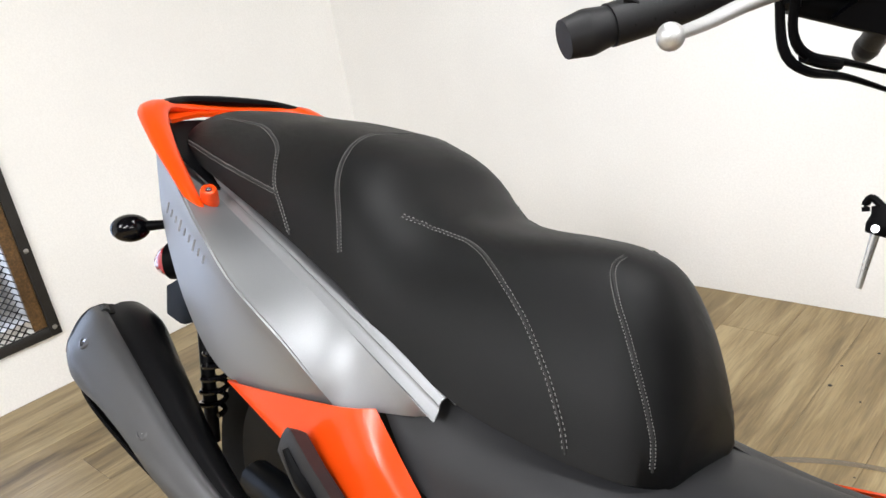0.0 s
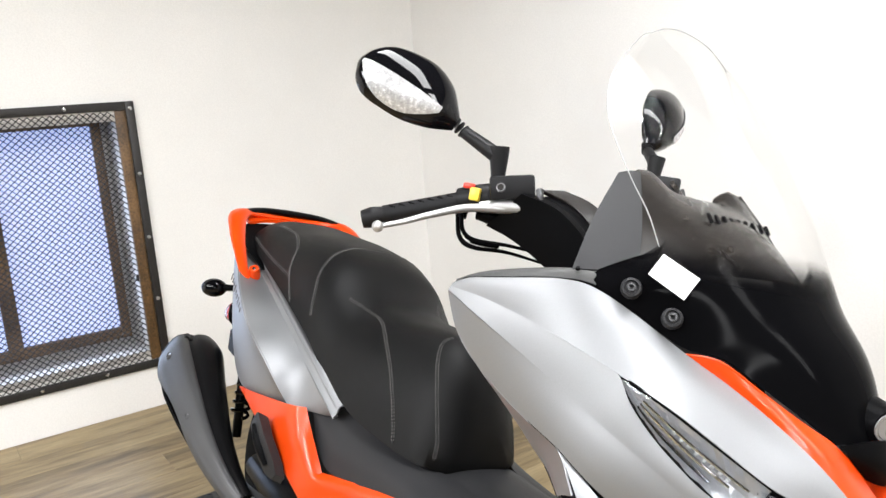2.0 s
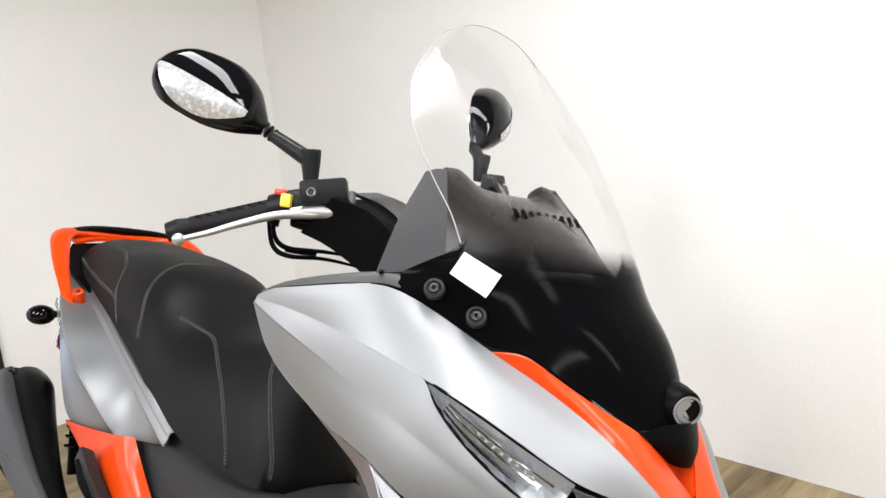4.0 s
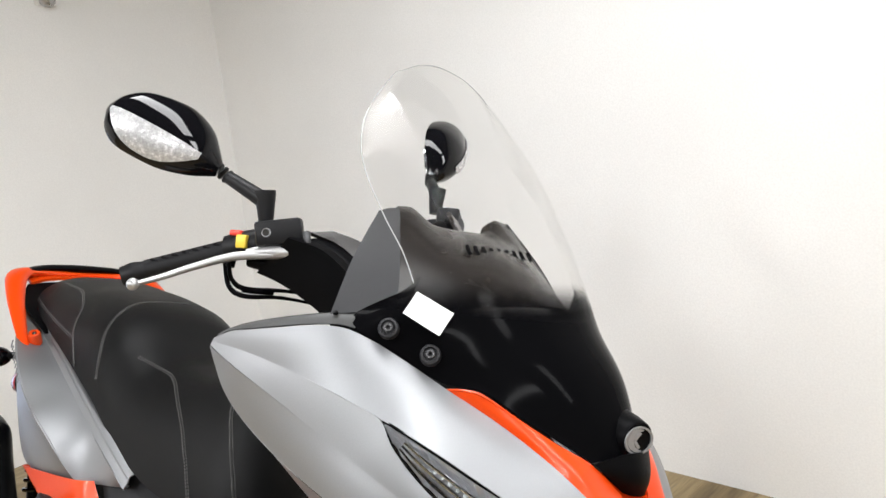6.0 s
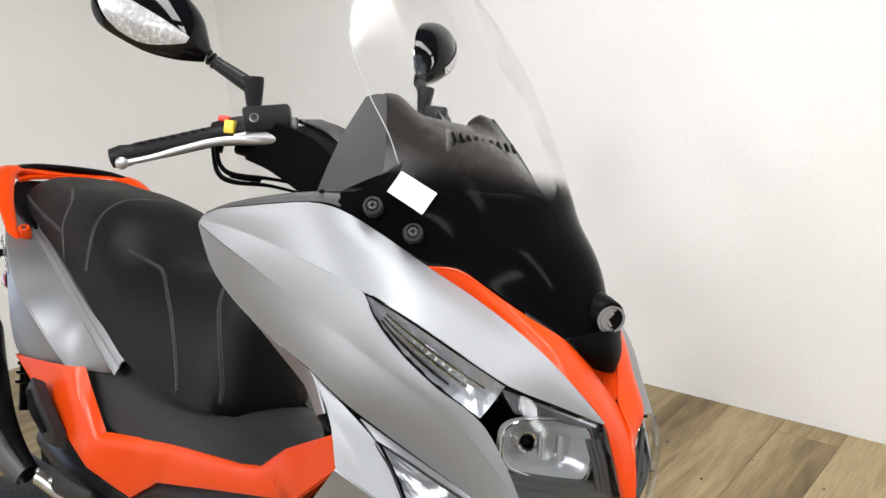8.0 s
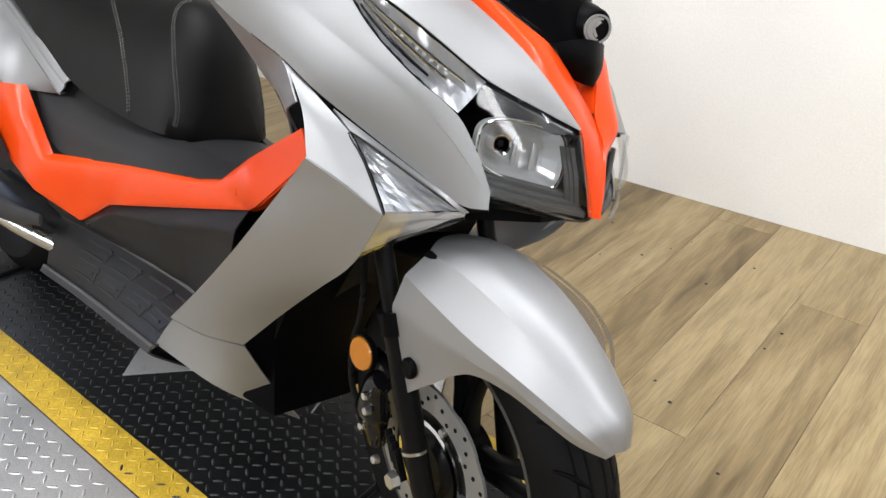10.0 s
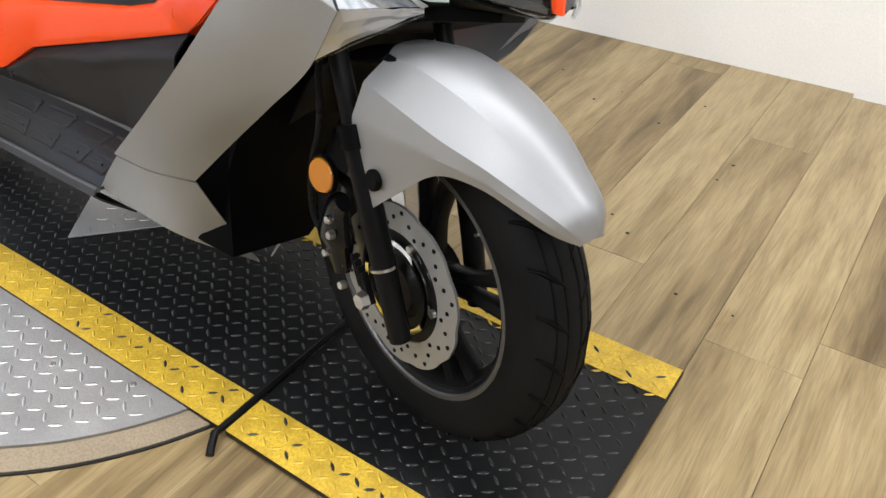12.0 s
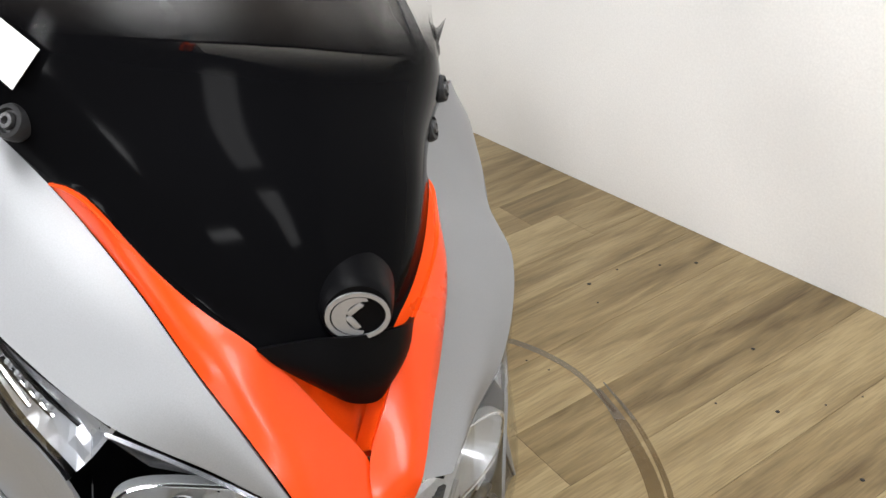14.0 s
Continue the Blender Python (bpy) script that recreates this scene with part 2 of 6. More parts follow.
def part(name, bm, mat, parent, label="", m=None, smooth=True, angle=40):
    ob = link_mesh(name, bm, mat, smooth, angle)
    ob.parent = parent
    if m is not None:
        ob.matrix_local = m
    if label:
        ob["label"] = label
    return ob


def thing(name, m, label, category, group="", kind=""):
    ob = new(name)
    ob.empty_display_size = 0.1
    ob.matrix_world = m
    return tagged(ob, label, category, group, kind)


def cr(pts, n):
    """n points evenly set along a smooth curve through pts."""
    P = [Vector(p) for p in pts]
    if len(P) == 2:
        return [P[0].lerp(P[1], i / (n - 1)) for i in range(n)]
    P = [P[0] * 2 - P[1], *P, P[-1] * 2 - P[-2]]
    fine = []
    for i in range(1, len(P) - 2):
        a, b, c, d = P[i - 1:i + 3]
        for k in range(16):
            t = k / 16
            fine.append(0.5 * (2 * b + (c - a) * t + (2 * a - 5 * b + 4 * c - d) * t * t + (3 * b - a - 3 * c + d) * t ** 3))
    fine.append(P[-2])
    dist = [0.0]
    for a, b in zip(fine, fine[1:]):
        dist.append(dist[-1] + (b - a).length)
    out, j = [], 0
    for i in range(n):
        s = dist[-1] * i / (n - 1)
        while j < len(dist) - 2 and dist[j + 1] < s:
            j += 1
        w = (s - dist[j]) / max(1e-9, dist[j + 1] - dist[j])
        out.append(fine[j].lerp(fine[j + 1], min(1, max(0, w))))
    return out


def poly(pts, n):
    """n points along straight stretches from point to point, every corner kept."""
    P = [Vector(p) for p in pts]
    s = len(P) - 1
    k = [(n - 1) * i // s for i in range(s + 1)]
    out = []
    for i in range(s):
        out += [P[i].lerp(P[i + 1], j / (k[i + 1] - k[i])) for j in range(k[i + 1] - k[i])]
    return out + [P[-1]]


def sheet(rows, nu=24, nv=12, thick=0.003, linear=False, sharp=False, relax=0):
    """A smooth panel through a grid of points: each row a line of points, the rows one beside the other. It has thickness."""
    if linear:
        lines = [cr(r, nu) if len(r) > 2 else cr(r, nu) for r in rows]
        cols = [[Vector(l[i]) for l in lines] for i in range(nu)]
        nv = len(rows)
    else:
        lines = [poly(r, nu) if sharp else cr(r, nu) for r in rows]
        cols = [cr([l[i] for l in lines], nv) for i in range(nu)]
    for _ in range(relax):  # evens out the inside, the rim stays
        cols = [[c[j] if i in (0, nu - 1) or j in (0, nv - 1) else (cols[i - 1][j] + cols[i + 1][j] + c[j - 1] + c[j + 1]) / 4 for j in range(nv)] for i, c in enumerate(cols)]
    bm = bmesh.new()
    v = [[bm.verts.new(p) for p in c] for c in cols]
    for i in range(nu - 1):
        for j in range(nv - 1):
            q = [v[i][j], v[i + 1][j], v[i + 1][j + 1], v[i][j + 1]]
            if len({tuple(round(c, 6) for c in w.co) for w in q}) == 4:
                bm.faces.new(q)
            else:
                seen, tri = set(), []
                for w in q:
                    key = tuple(round(c, 6) for c in w.co)
                    if key not in seen:
                        seen.add(key)
                        tri.append(w)
                if len(tri) == 3:
                    bm.faces.new(tri)
    bmesh.ops.remove_doubles(bm, verts=bm.verts, dist=1e-6)
    bm.normal_update()
    if thick:
        bmesh.ops.solidify(bm, geom=bm.faces[:], thickness=thick)
    bmesh.ops.recalc_face_normals(bm, faces=bm.faces)
    return bm


def facets(rows, nu, nv, depth, seed):
    """A panel of flat facets, each tipped a little its own way."""
    rf_ = random.Random(seed)
    bm = sheet(rows, nu=nu, nv=nv, thick=0)
    for v in bm.verts:
        v.co += v.normal * rf_.uniform(-depth, depth)
    return bm


def rings(sections, caps=True):
    """Joins closed rings of points, of equal count, into a skin."""
    bm = bmesh.new()
    v = [[bm.verts.new(p) for p in s] for s in sections]
    n = len(v[0])
    for a, b in zip(v, v[1:]):
        for i in range(n):
            bm.faces.new((a[i], a[(i + 1) % n], b[(i + 1) % n], b[i]))
    if caps:
        bm.faces.new(v[0])
        bm.faces.new(v[-1])
    bmesh.ops.recalc_face_normals(bm, faces=bm.faces)
    return bm


def tube(pts, radius, n=24, seg=12, caps=True, squash=1.0, up=(0, 0, 1)):
    """A round (or squashed) bar along a smooth curve; radius: one or one for each point."""
    rad = radius if isinstance(radius, (list, tuple)) else [radius] * len(pts)
    line = cr(pts, n)
    rr = [p.x for p in cr([(r, i * 1e-4, 0) for i, r in enumerate(rad)], n)] if len(set(rad)) > 1 else [rad[0]] * n
    secs = []
    for i, p in enumerate(line):
        d = (line[min(i + 1, n - 1)] - line[max(i - 1, 0)]).normalized()
        s = d.cross(Vector(up))
        s = s.normalized() if s.length > 1e-4 else Vector((1, 0, 0))
        u = s.cross(d).normalized()
        secs.append([p + s * (rr[i] * math.cos(2 * math.pi * k / seg)) + u * (rr[i] * squash * math.sin(2 * math.pi * k / seg)) for k in range(seg)])
    return rings(secs, caps)


def lathe(profile, seg=32, axis="z", closed=False):
    """Turns (radius, height) points about an axis."""
    bm = bmesh.new()
    v = []
    for r, h in profile:
        ring = []
        for k in range(seg):
            a = 2 * math.pi * k / seg
            c, s = r * math.cos(a), r * math.sin(a)
            ring.append(bm.verts.new((c, s, h) if axis == "z" else (c, h, s) if axis == "y" else (h, c, s)))
        v.append(ring)
    pairs = list(zip(v, v[1:])) + ([(v[-1], v[0])] if closed else [])
    for a, b in pairs:
        for k in range(seg):
            bm.faces.new((a[k], a[(k + 1) % seg], b[(k + 1) % seg], b[k]))
    if not closed:
        for ring, (r, h) in ((v[0], profile[0]), (v[-1], profile[-1])):
            if r > 1e-5:
                bm.faces.new(ring)
    bmesh.ops.remove_doubles(bm, verts=bm.verts, dist=1e-6)
    bmesh.ops.recalc_face_normals(bm, faces=bm.faces)
    return bm


def block(size, bevel=0.004, at=(0, 0, 0), seg=2, turn=None):
    bm = bmesh.new()
    bmesh.ops.create_cube(bm, size=1, matrix=Matrix.Translation(at) @ (turn or Matrix()) @ Matrix.Diagonal((*size, 1)))
    if bevel:
        bmesh.ops.bevel(bm, geom=bm.edges[:], offset=bevel, segments=seg, affect="EDGES", profile=0.5)
    return bm


def prism(outline, depth, bevel=0.002):
    """A flat shape in x and y, depth thick along z."""
    bm = bmesh.new()
    f = bm.faces.new([bm.verts.new((x, y, 0)) for x, y in outline])
    r = bmesh.ops.extrude_face_region(bm, geom=[f])
    bmesh.ops.translate(bm, verts=[g for g in r["geom"] if isinstance(g, bmesh.types.BMVert)], vec=(0, 0, depth))
    bmesh.ops.recalc_face_normals(bm, faces=bm.faces)
    if bevel:
        bmesh.ops.bevel(bm, geom=bm.edges[:], offset=bevel, segments=2, affect="EDGES", profile=0.5)
    return bm


def merged(*bms):
    out = bmesh.new()
    for b in bms:
        me = bpy.data.meshes.new("tmp")
        b.to_mesh(me)
        b.free()
        out.from_mesh(me)
        bpy.data.meshes.remove(me)
    return out


def moved(bm, m):
    bmesh.ops.transform(bm, matrix=m, verts=bm.verts)
    return bm


def frame_at(p, normal, up=(0, 0, 1)):
    """A pose at p whose z looks along normal and whose y is nearest to up."""
    z = Vector(normal).normalized()
    x = Vector(up).cross(z).normalized()
    return Matrix.Translation(p) @ Matrix((x, z.cross(x), z)).transposed().to_4x4()


# ---- room ----
def slab(name, lo, hi, mat, label, category):
    size = [h - l for l, h in zip(lo, hi)]
    ob = link_mesh(name, block(size, 0, [(l + h) / 2 for l, h in zip(lo, hi)]), mat, False)
    return tagged(ob, label, category, kind="structure")


WIN = (-0.62, 0.688, 0.178, 1.367)  # the opening's iron frame: y from, y to, z from, z to
wy0, wy1, wz0, wz1 = WIN[0] + 0.05, WIN[1] - 0.05, WIN[2] + 0.05, WIN[3] - 0.05
T = 0.22
floor = slab("floor", (WALL_X - T, NEAR_Y - T, -0.2), (FAR_X + T, WALL_Y + T, -0.027), RING, "oak vinyl plank floor with dark scuffs", "floor")
slab("wall_north", (WALL_X - T, WALL_Y, -0.027), (FAR_X + T, WALL_Y + T, CEIL), WALL, "plain white painted wall", "wall")
# out of view; closes the room and holds back bounced light
slab("wall_south", (WALL_X - T, NEAR_Y - T, -0.027), (FAR_X + T, NEAR_Y, CEIL), FARWALL, "unseen wall, dark grey to keep reflections low", "wall")
slab("wall_east", (FAR_X, NEAR_Y, -0.027), (FAR_X + T, WALL_Y, CEIL), WALL, "plain white painted wall", "wall")
slab("ceiling", (WALL_X - T, NEAR_Y - T, CEIL), (FAR_X + T, WALL_Y + T, CEIL + 0.1), CEILING, "dark painted ceiling", "ceiling")
wall_w = merged(block((T, wy0 - NEAR_Y, CEIL + 0.012), 0, (WALL_X - T / 2, (wy0 + NEAR_Y) / 2, (CEIL - 0.012) / 2)),
                block((T, WALL_Y - wy1, CEIL + 0.012), 0, (WALL_X - T / 2, (wy1 + WALL_Y) / 2, (CEIL - 0.012) / 2)),
                block((T, wy1 - wy0, wz0 + 0.012), 0, (WALL_X - T / 2, (wy0 + wy1) / 2, (wz0 - 0.012) / 2)),
                block((T, wy1 - wy0, CEIL - wz1), 0, (WALL_X - T / 2, (wy0 + wy1) / 2, (CEIL + wz1) / 2)))
tagged(link_mesh("wall_west", wall_w, WALL, False), "white painted wall with a caged window low down", "wall", kind="structure")

fitting = thing("wall_fitting", pose(WALL_X, 1.355, 1.93), "small rounded grey fitting on the wall", "wall fitting")
part("body", moved(lathe([(0.0, 0.0), (0.022, 0.003), (0.032, 0.014), (0.034, 0.03), (0.034, 0.12), (0.03, 0.128), (0.0, 0.13)], 28), pose(0.03, 0, 0)), STEEL, fitting)
part("wall_plate", block((0.006, 0.09, 0.16), 0.002, (0.003, 0, 0.09)), SKIRT, fitting)
for tx, ty, turn, power in TUBES:
    light = thing("ceiling_light", pose(tx, ty, CEIL, 0, 0, turn), "white ceiling batten with two lit tubes", "ceiling light", "ceiling lights")
    part("housing", block((2.36, 0.42, 0.05), 0.008, (0, 0, -0.025)), SKIRT, light)
    for ty in (-0.12, 0.12):
        part("lit_tube", moved(lathe([(0.014, -1.15), (0.014, 1.15)], 16, "x"), pose(0, ty, -0.066)), TUBEGLOW, light)

# ---- caged window ----
window = tagged(thing("window_1", pose(WALL_X, 0, 0), "old wooden window behind an expanded metal guard", "window"), kind="structure")
fy0, fy1, fz0, fz1 = WIN
fw = 0.036
for nm, size, at in (("guard_bar", (0.012, fw, fz1 - fz0), (0.008, fy1 - fw / 2, (fz0 + fz1) / 2)), ("guard_bar", (0.012, fw, fz1 - fz0), (0.008, fy0 + fw / 2, (fz0 + fz1) / 2)),
                     ("guard_bar", (0.012, fy1 - fy0 - 2 * fw - 0.001, fw), (0.008, (fy0 + fy1) / 2, fz1 - fw / 2)), ("guard_bar", (0.012, fy1 - fy0 - 2 * fw - 0.001, fw), (0.008, (fy0 + fy1) / 2, fz0 + fw / 2))):
    part(nm, block(size, 0.002, at), IRON, window, "black iron guard frame")
for y, z in [(fy1 - 0.018, fz0 + 0.03 + k * (fz1 - fz0 - 0.06) / 4) for k in range(5)] + [(fy1 - 0.018 - 0.26 * k, zz) for k in range(1, 6) for zz in (fz0 + 0.018, fz1 - 0.018)]:
    part("screw", moved(lathe([(0, 0.004), (0.007, 0.003), (0.009, 0), (0, 0)], 10), frame_at((0.014, y, z), (1, 0, 0))), STEEL, window)
# wooden jamb lining just inside the guard
for size, at in (((0.2, 0.03, wz1 - wz0), (-0.1, wy1 - 0.015, (wz0 + wz1) / 2)), ((0.2, 0.03, wz1 - wz0), (-0.1, wy0 + 0.015, (wz0 + wz1) / 2)),
                 ((0.2, wy1 - wy0 - 0.061, 0.03), (-0.1, (wy0 + wy1) / 2, wz0 + 0.015)), ((0.2, wy1 - wy0 - 0.061, 0.03), (-0.1, (wy0 + wy1) / 2, wz1 - 0.015))):
    part("jamb", block(size, 0.002, at), REVEAL, window, "pale weathered jamb")
for size, at in (((0.02, 0.045, fz1 - fz0 - 2 * fw - 0.002), (-0.004, fy1 - fw - 0.023, (fz0 + fz1) / 2)), ((0.02, fy1 - fy0 - 2 * fw - 0.1, 0.035), (-0.012, (fy0 + fy1) / 2, fz0 + fw + 0.018))):
    part("jamb_post", block(size, 0.002, at), OLDWOOD, window, "rough stained wood post behind the guard")
gx = -0.19
sash_r, sash_l, sb, st = wy1 - 0.06, wy0 + 0.06, wz0 + 0.067, wz1 - 0.004
for size, at in (((0.035, 0.04, st - sb), (gx, sash_r - 0.02, (sb + st) / 2)), ((0.035, 0.04, st - sb), (gx, sash_l + 0.02, (sb + st) / 2)), ((0.035, 0.06, st - sb), (gx, 0.1, (sb + st) / 2)),
                 ((0.033, sash_r - sash_l - 0.081, 0.04), (gx, (sash_r + sash_l) / 2, st - 0.02)), ((0.033, sash_r - sash_l - 0.081, 0.05), (gx, (sash_r + sash_l) / 2, sb + 0.025))):
    part("sash_bar", block(size, 0.003, at), OLDWOOD, window, "brown stained sash bar")
part("pane", block((0.004, sash_r - sash_l, st - sb), 0, (gx - 0.012, (sash_r + sash_l) / 2, (sb + st) / 2)), DAY, window, "bright bluish daylight pane")
part("back_board", block((0.02, wy1 - wy0, wz1 - wz0), 0, (-0.225, (wy0 + wy1) / 2, (wz0 + wz1) / 2)), REVEAL, window)
# expanded metal: a lattice of diamonds with flattened strands
bm = bmesh.new()
dy, dz = 0.028, 0.0125
ny, nz = int((fy1 - fy0 - 2 * fw - 0.045) / dy), int((fz1 - fz0 - 2 * fw) / dz)
y0, z0 = fy0 + fw, fz0 + fw


def strand(a, b, w=0.0019, d=0.0012):
    t = (Vector(b) - Vector(a)).normalized()
    s = Vector((1, 0, 0)).cross(t)
    q = [bm.verts.new(Vector(p) + s * i * w + Vector((j * d, 0, 0))) for p in (a, b) for i, j in ((-1, -1), (1, -1), (1, 1), (-1, 1))]
    for i in range(4):
        bm.faces.new((q[i], q[(i + 1) % 4], q[4 + (i + 1) % 4], q[4 + i]))


for j in range(nz):
    for i in range(ny):
        y, z = y0 + dy * i + (dy / 2 if j % 2 else 0), z0 + dz * j
        strand((0.004, y, z), (0.004, y + dy / 2, z + dz))
        strand((0.004, y + dy, z), (0.004, y + dy / 2, z + dz))
tagged(part("metal_mesh", bm, IRON, window, "black expanded metal mesh", smooth=False), kind="stuff")
for s_ in (0,):
    part("fixing_plate", block((0.004, 0.012, 0.03), 0.001, (0.006, fy1 - 0.09, fz0 + 0.42)), IRON, window)

# ---- scooter ----
BIKE = pose(0.38, 0.492, 0.0, -16.7, 0, -2.5)
YC = -0.03  # the scooter's middle plane
scooter = thing("scooter", BIKE, "silver and orange maxi scooter leaning on its side stand", "scooter")


def middle(x):
    """The middle plane, which runs a little askew in the nose."""
    return YC + 0.022 * min(1, max(0, (x + 0.15) / 0.2))


def mir(p):
    return (p[0], 2 * middle(p[0]) - p[1], p[2])


def flipped(rows):
    return [[mir(p) for p in r] for r in rows]


def both(name, rows, mat, label="", parent=None, **kw):
    """A panel on the right side and its mirror image on the left."""
    return (part(name, sheet(rows, **kw), mat, parent or scooter, label), part(name, sheet(flipped(rows), **kw), mat, parent or scooter, label))


def across(rows):
    """Rows that end in the middle, carried on to the other side."""
    return [list(r) + [(x, 2 * YC - y, z) for x, y, z in list(r)[-2::-1]] for r in rows]


def between(a, b, k=0.5, off=(0, 0, 0)):
    return [tuple(p + (q - p) * k + o for p, q, o in zip(u, v, off)) for u, v in zip(a, b)]


# front fairing: an upper face, a narrow shoulder under the lamp and a lower band, with a crease between them
TOP_EDGE = [(-0.457, -0.366, 0.958), (-0.433, -0.362, 0.97), (-0.376, -0.348, 0.981), (-0.319, -0.326, 0.992), (-0.276, -0.298, 0.998), (-0.247, -0.27, 0.988), (-0.211, -0.238, 0.965), (-0.156, -0.198, 0.929),
            (-0.105, -0.172, 0.903), (-0.055, -0.147, 0.874), (-0.008, -0.124, 0.842), (0.03, -0.096, 0.804), (0.062, -0.069, 0.764)]
SHOULDER = [(-0.458, -0.368, 0.953), (-0.4, -0.357, 0.95), (-0.33, -0.336, 0.938), (-0.25, -0.308, 0.916)]
LENS_TOP = [(-0.182, -0.279, 0.891), (-0.115, -0.259, 0.868), (-0.062, -0.222, 0.836), (-0.018, -0.176, 0.803), (0.02, -0.12, 0.782), (0.062, -0.07, 0.763)]
LENS_LOW = [(-0.182, -0.279, 0.891), (-0.17, -0.277, 0.87), (-0.134, -0.262, 0.831), (-0.08, -0.237, 0.791), (-0.03, -0.203, 0.757), (0.002, -0.182, 0.708), (0.02, -0.172, 0.672)]
CREASE = [(-0.459, -0.37, 0.948), (-0.395, -0.361, 0.924), (-0.323, -0.336, 0.891), (-0.252, -0.312, 0.857), (-0.173, -0.283, 0.818), (-0.095, -0.246, 0.777), (-0.042, -0.213, 0.739), (-0.006, -0.19, 0.7), (0.02, -0.1725, 0.67)]
REAR = [(-0.459, -0.3695, 0.947), (-0.455, -0.36, 0.918), (-0.437, -0.352, 0.885), (-0.4, -0.343, 0.855), (-0.35, -0.33, 0.825), (-0.295, -0.318, 0.8)]
GROOVE = [(-0.242, -0.307, 0.78), (-0.19, -0.29, 0.75), (-0.12, -0.25, 0.71), (-0.06, -0.214, 0.676), (0.0, -0.186, 0.648), (0.024, -0.174, 0.652)]


def drawn_in(rows, ks):
    """The mirror image, whose upper edge is drawn in towards the middle."""
    out = []
    for r, k in zip(rows, ks):
        out.append([(x, middle(x) + (middle(x) - y) * (1 - (1 - k) * min(1, max(0, (z - 0.76) / 0.12))), z) for x, y, z in r])
    return out


def swelled(a, b, n=16, ks=(0.0, 0.33, 0.67, 1.0), out=(0.0, 0.002, 0.002, 0.0), way=(0.35, -0.75, 0.55)):
    """Rows from the line a to the line b, the inner ones standing a little proud."""
    p, q = cr(a, n), cr(b, n)
    return [[tuple(u.lerp(v, k) + Vector(way) * (o * math.sin(math.pi * (i + 0.5) / n))) for i, (u, v) in enumerate(zip(p, q))] for k, o in zip(ks, out)]


def narrowed(r):
    """The far side's inner edge, which closes in towards the beak."""
    return [(x, middle(x) + (y - middle(x)) * (1 - 0.45 * min(1, max(0, (x + 0.05) / 0.11))), z) for x, y, z in r]


FF = swelled(TOP_EDGE, SHOULDER + LENS_TOP, 20, out=(0.0, 0.004, 0.003, 0.0))
FS_ = swelled(SHOULDER + LENS_LOW, CREASE, 20, out=(0.0, 0.001, 0.001, 0.0))
FAR = drawn_in(FF, (0.89, 0.92, 0.97, 1.0))
FAR = [narrowed(FAR[0]), between(narrowed(FAR[1]), FAR[1], 0.4), *FAR[2:]]
for rows in (FF, FAR):
    part("front_fairing", sheet(rows, nu=56, nv=14), SILVER, scooter, "satin silver upper front fairing")
for rows in (FS_, drawn_in(FS_, (1.0, 1.0, 1.0, 1.0))):
    part("fairing_shoulder", sheet(rows, nu=56, nv=8), SILVER, scooter, "satin silver fairing shoulder under the lamp")
both("side_fairing", swelled(CREASE, REAR + GROOVE, 20, out=(0.0, 0.003, 0.003, 0.0), way=(0.2, -0.9, -0.2)), SILVER, "satin silver lower fairing band", nu=56, nv=12)
both("fairing_edge", [[(-0.457, -0.366, 0.957), *REAR[1:], GROOVE[0], (-0.2, -0.308, 0.732)],
                      [(-0.462, -0.35, 0.953), (-0.458, -0.342, 0.916), (-0.45, -0.328, 0.878), (-0.43, -0.31, 0.842), (-0.392, -0.297, 0.81), (-0.345, -0.287, 0.78), (-0.3, -0.278, 0.755), (-0.25, -0.28, 0.71)],
                      [(-0.45, -0.325, 0.945), (-0.445, -0.312, 0.908), (-0.44, -0.295, 0.868), (-0.425, -0.275, 0.828), (-0.4, -0.262, 0.79), (-0.36, -0.252, 0.752), (-0.315, -0.244, 0.72), (-0.265, -0.245, 0.68)]], SILVER, "silver inner return of the fairing", nu=30, nv=10)
both("fairing_cap", [[(-0.455, -0.365, 0.96), (-0.433, -0.36, 0.973), (-0.376, -0.346, 0.984), (-0.319, -0.324, 0.995), (-0.276, -0.295, 1.001), (-0.258, -0.276, 0.998)],
                     [(-0.455, -0.362, 0.966), (-0.425, -0.345, 0.983), (-0.37, -0.327, 0.998), (-0.32, -0.312, 1.008), (-0.285, -0.292, 1.014), (-0.262, -0.27, 1.015)],
                     [(-0.44, -0.33, 0.972), (-0.41, -0.31, 0.99), (-0.37, -0.295, 1.0), (-0.33, -0.28, 1.01), (-0.3, -0.268, 1.014), (-0.28, -0.255, 1.015)]], CAPTRIM, "grey trim along the fairing top", nu=24, nv=8)
for m in (frame_at((-0.279, -0.294, 1.016), (0.2, -0.5, 0.8)),):
    part("trim_screw", moved(lathe([(0.0, 0.0005), (0.002, 0.001), (0.0032, 0.001), (0.0038, -0.002), (0.0, -0.002)], 14), m), BLACK, scooter)
# leg shield: an upper facet, a fold and a long lower face
LEG_UP = [GROOVE[0], (-0.19, -0.31, 0.728), (-0.163, -0.313, 0.671)]
SIG_L = [(-0.134, -0.277, 0.71), (-0.11, -0.27, 0.683), (-0.086, -0.266, 0.652), (-0.062, -0.266, 0.624)]
SIG_R = [(-0.134, -0.276, 0.71), (-0.093, -0.254, 0.692), (-0.048, -0.224, 0.667), (-0.003, -0.187, 0.64)]
FOLD = [(-0.163, -0.313, 0.671), (-0.112, -0.29, 0.649), (-0.062, -0.266, 0.624)]
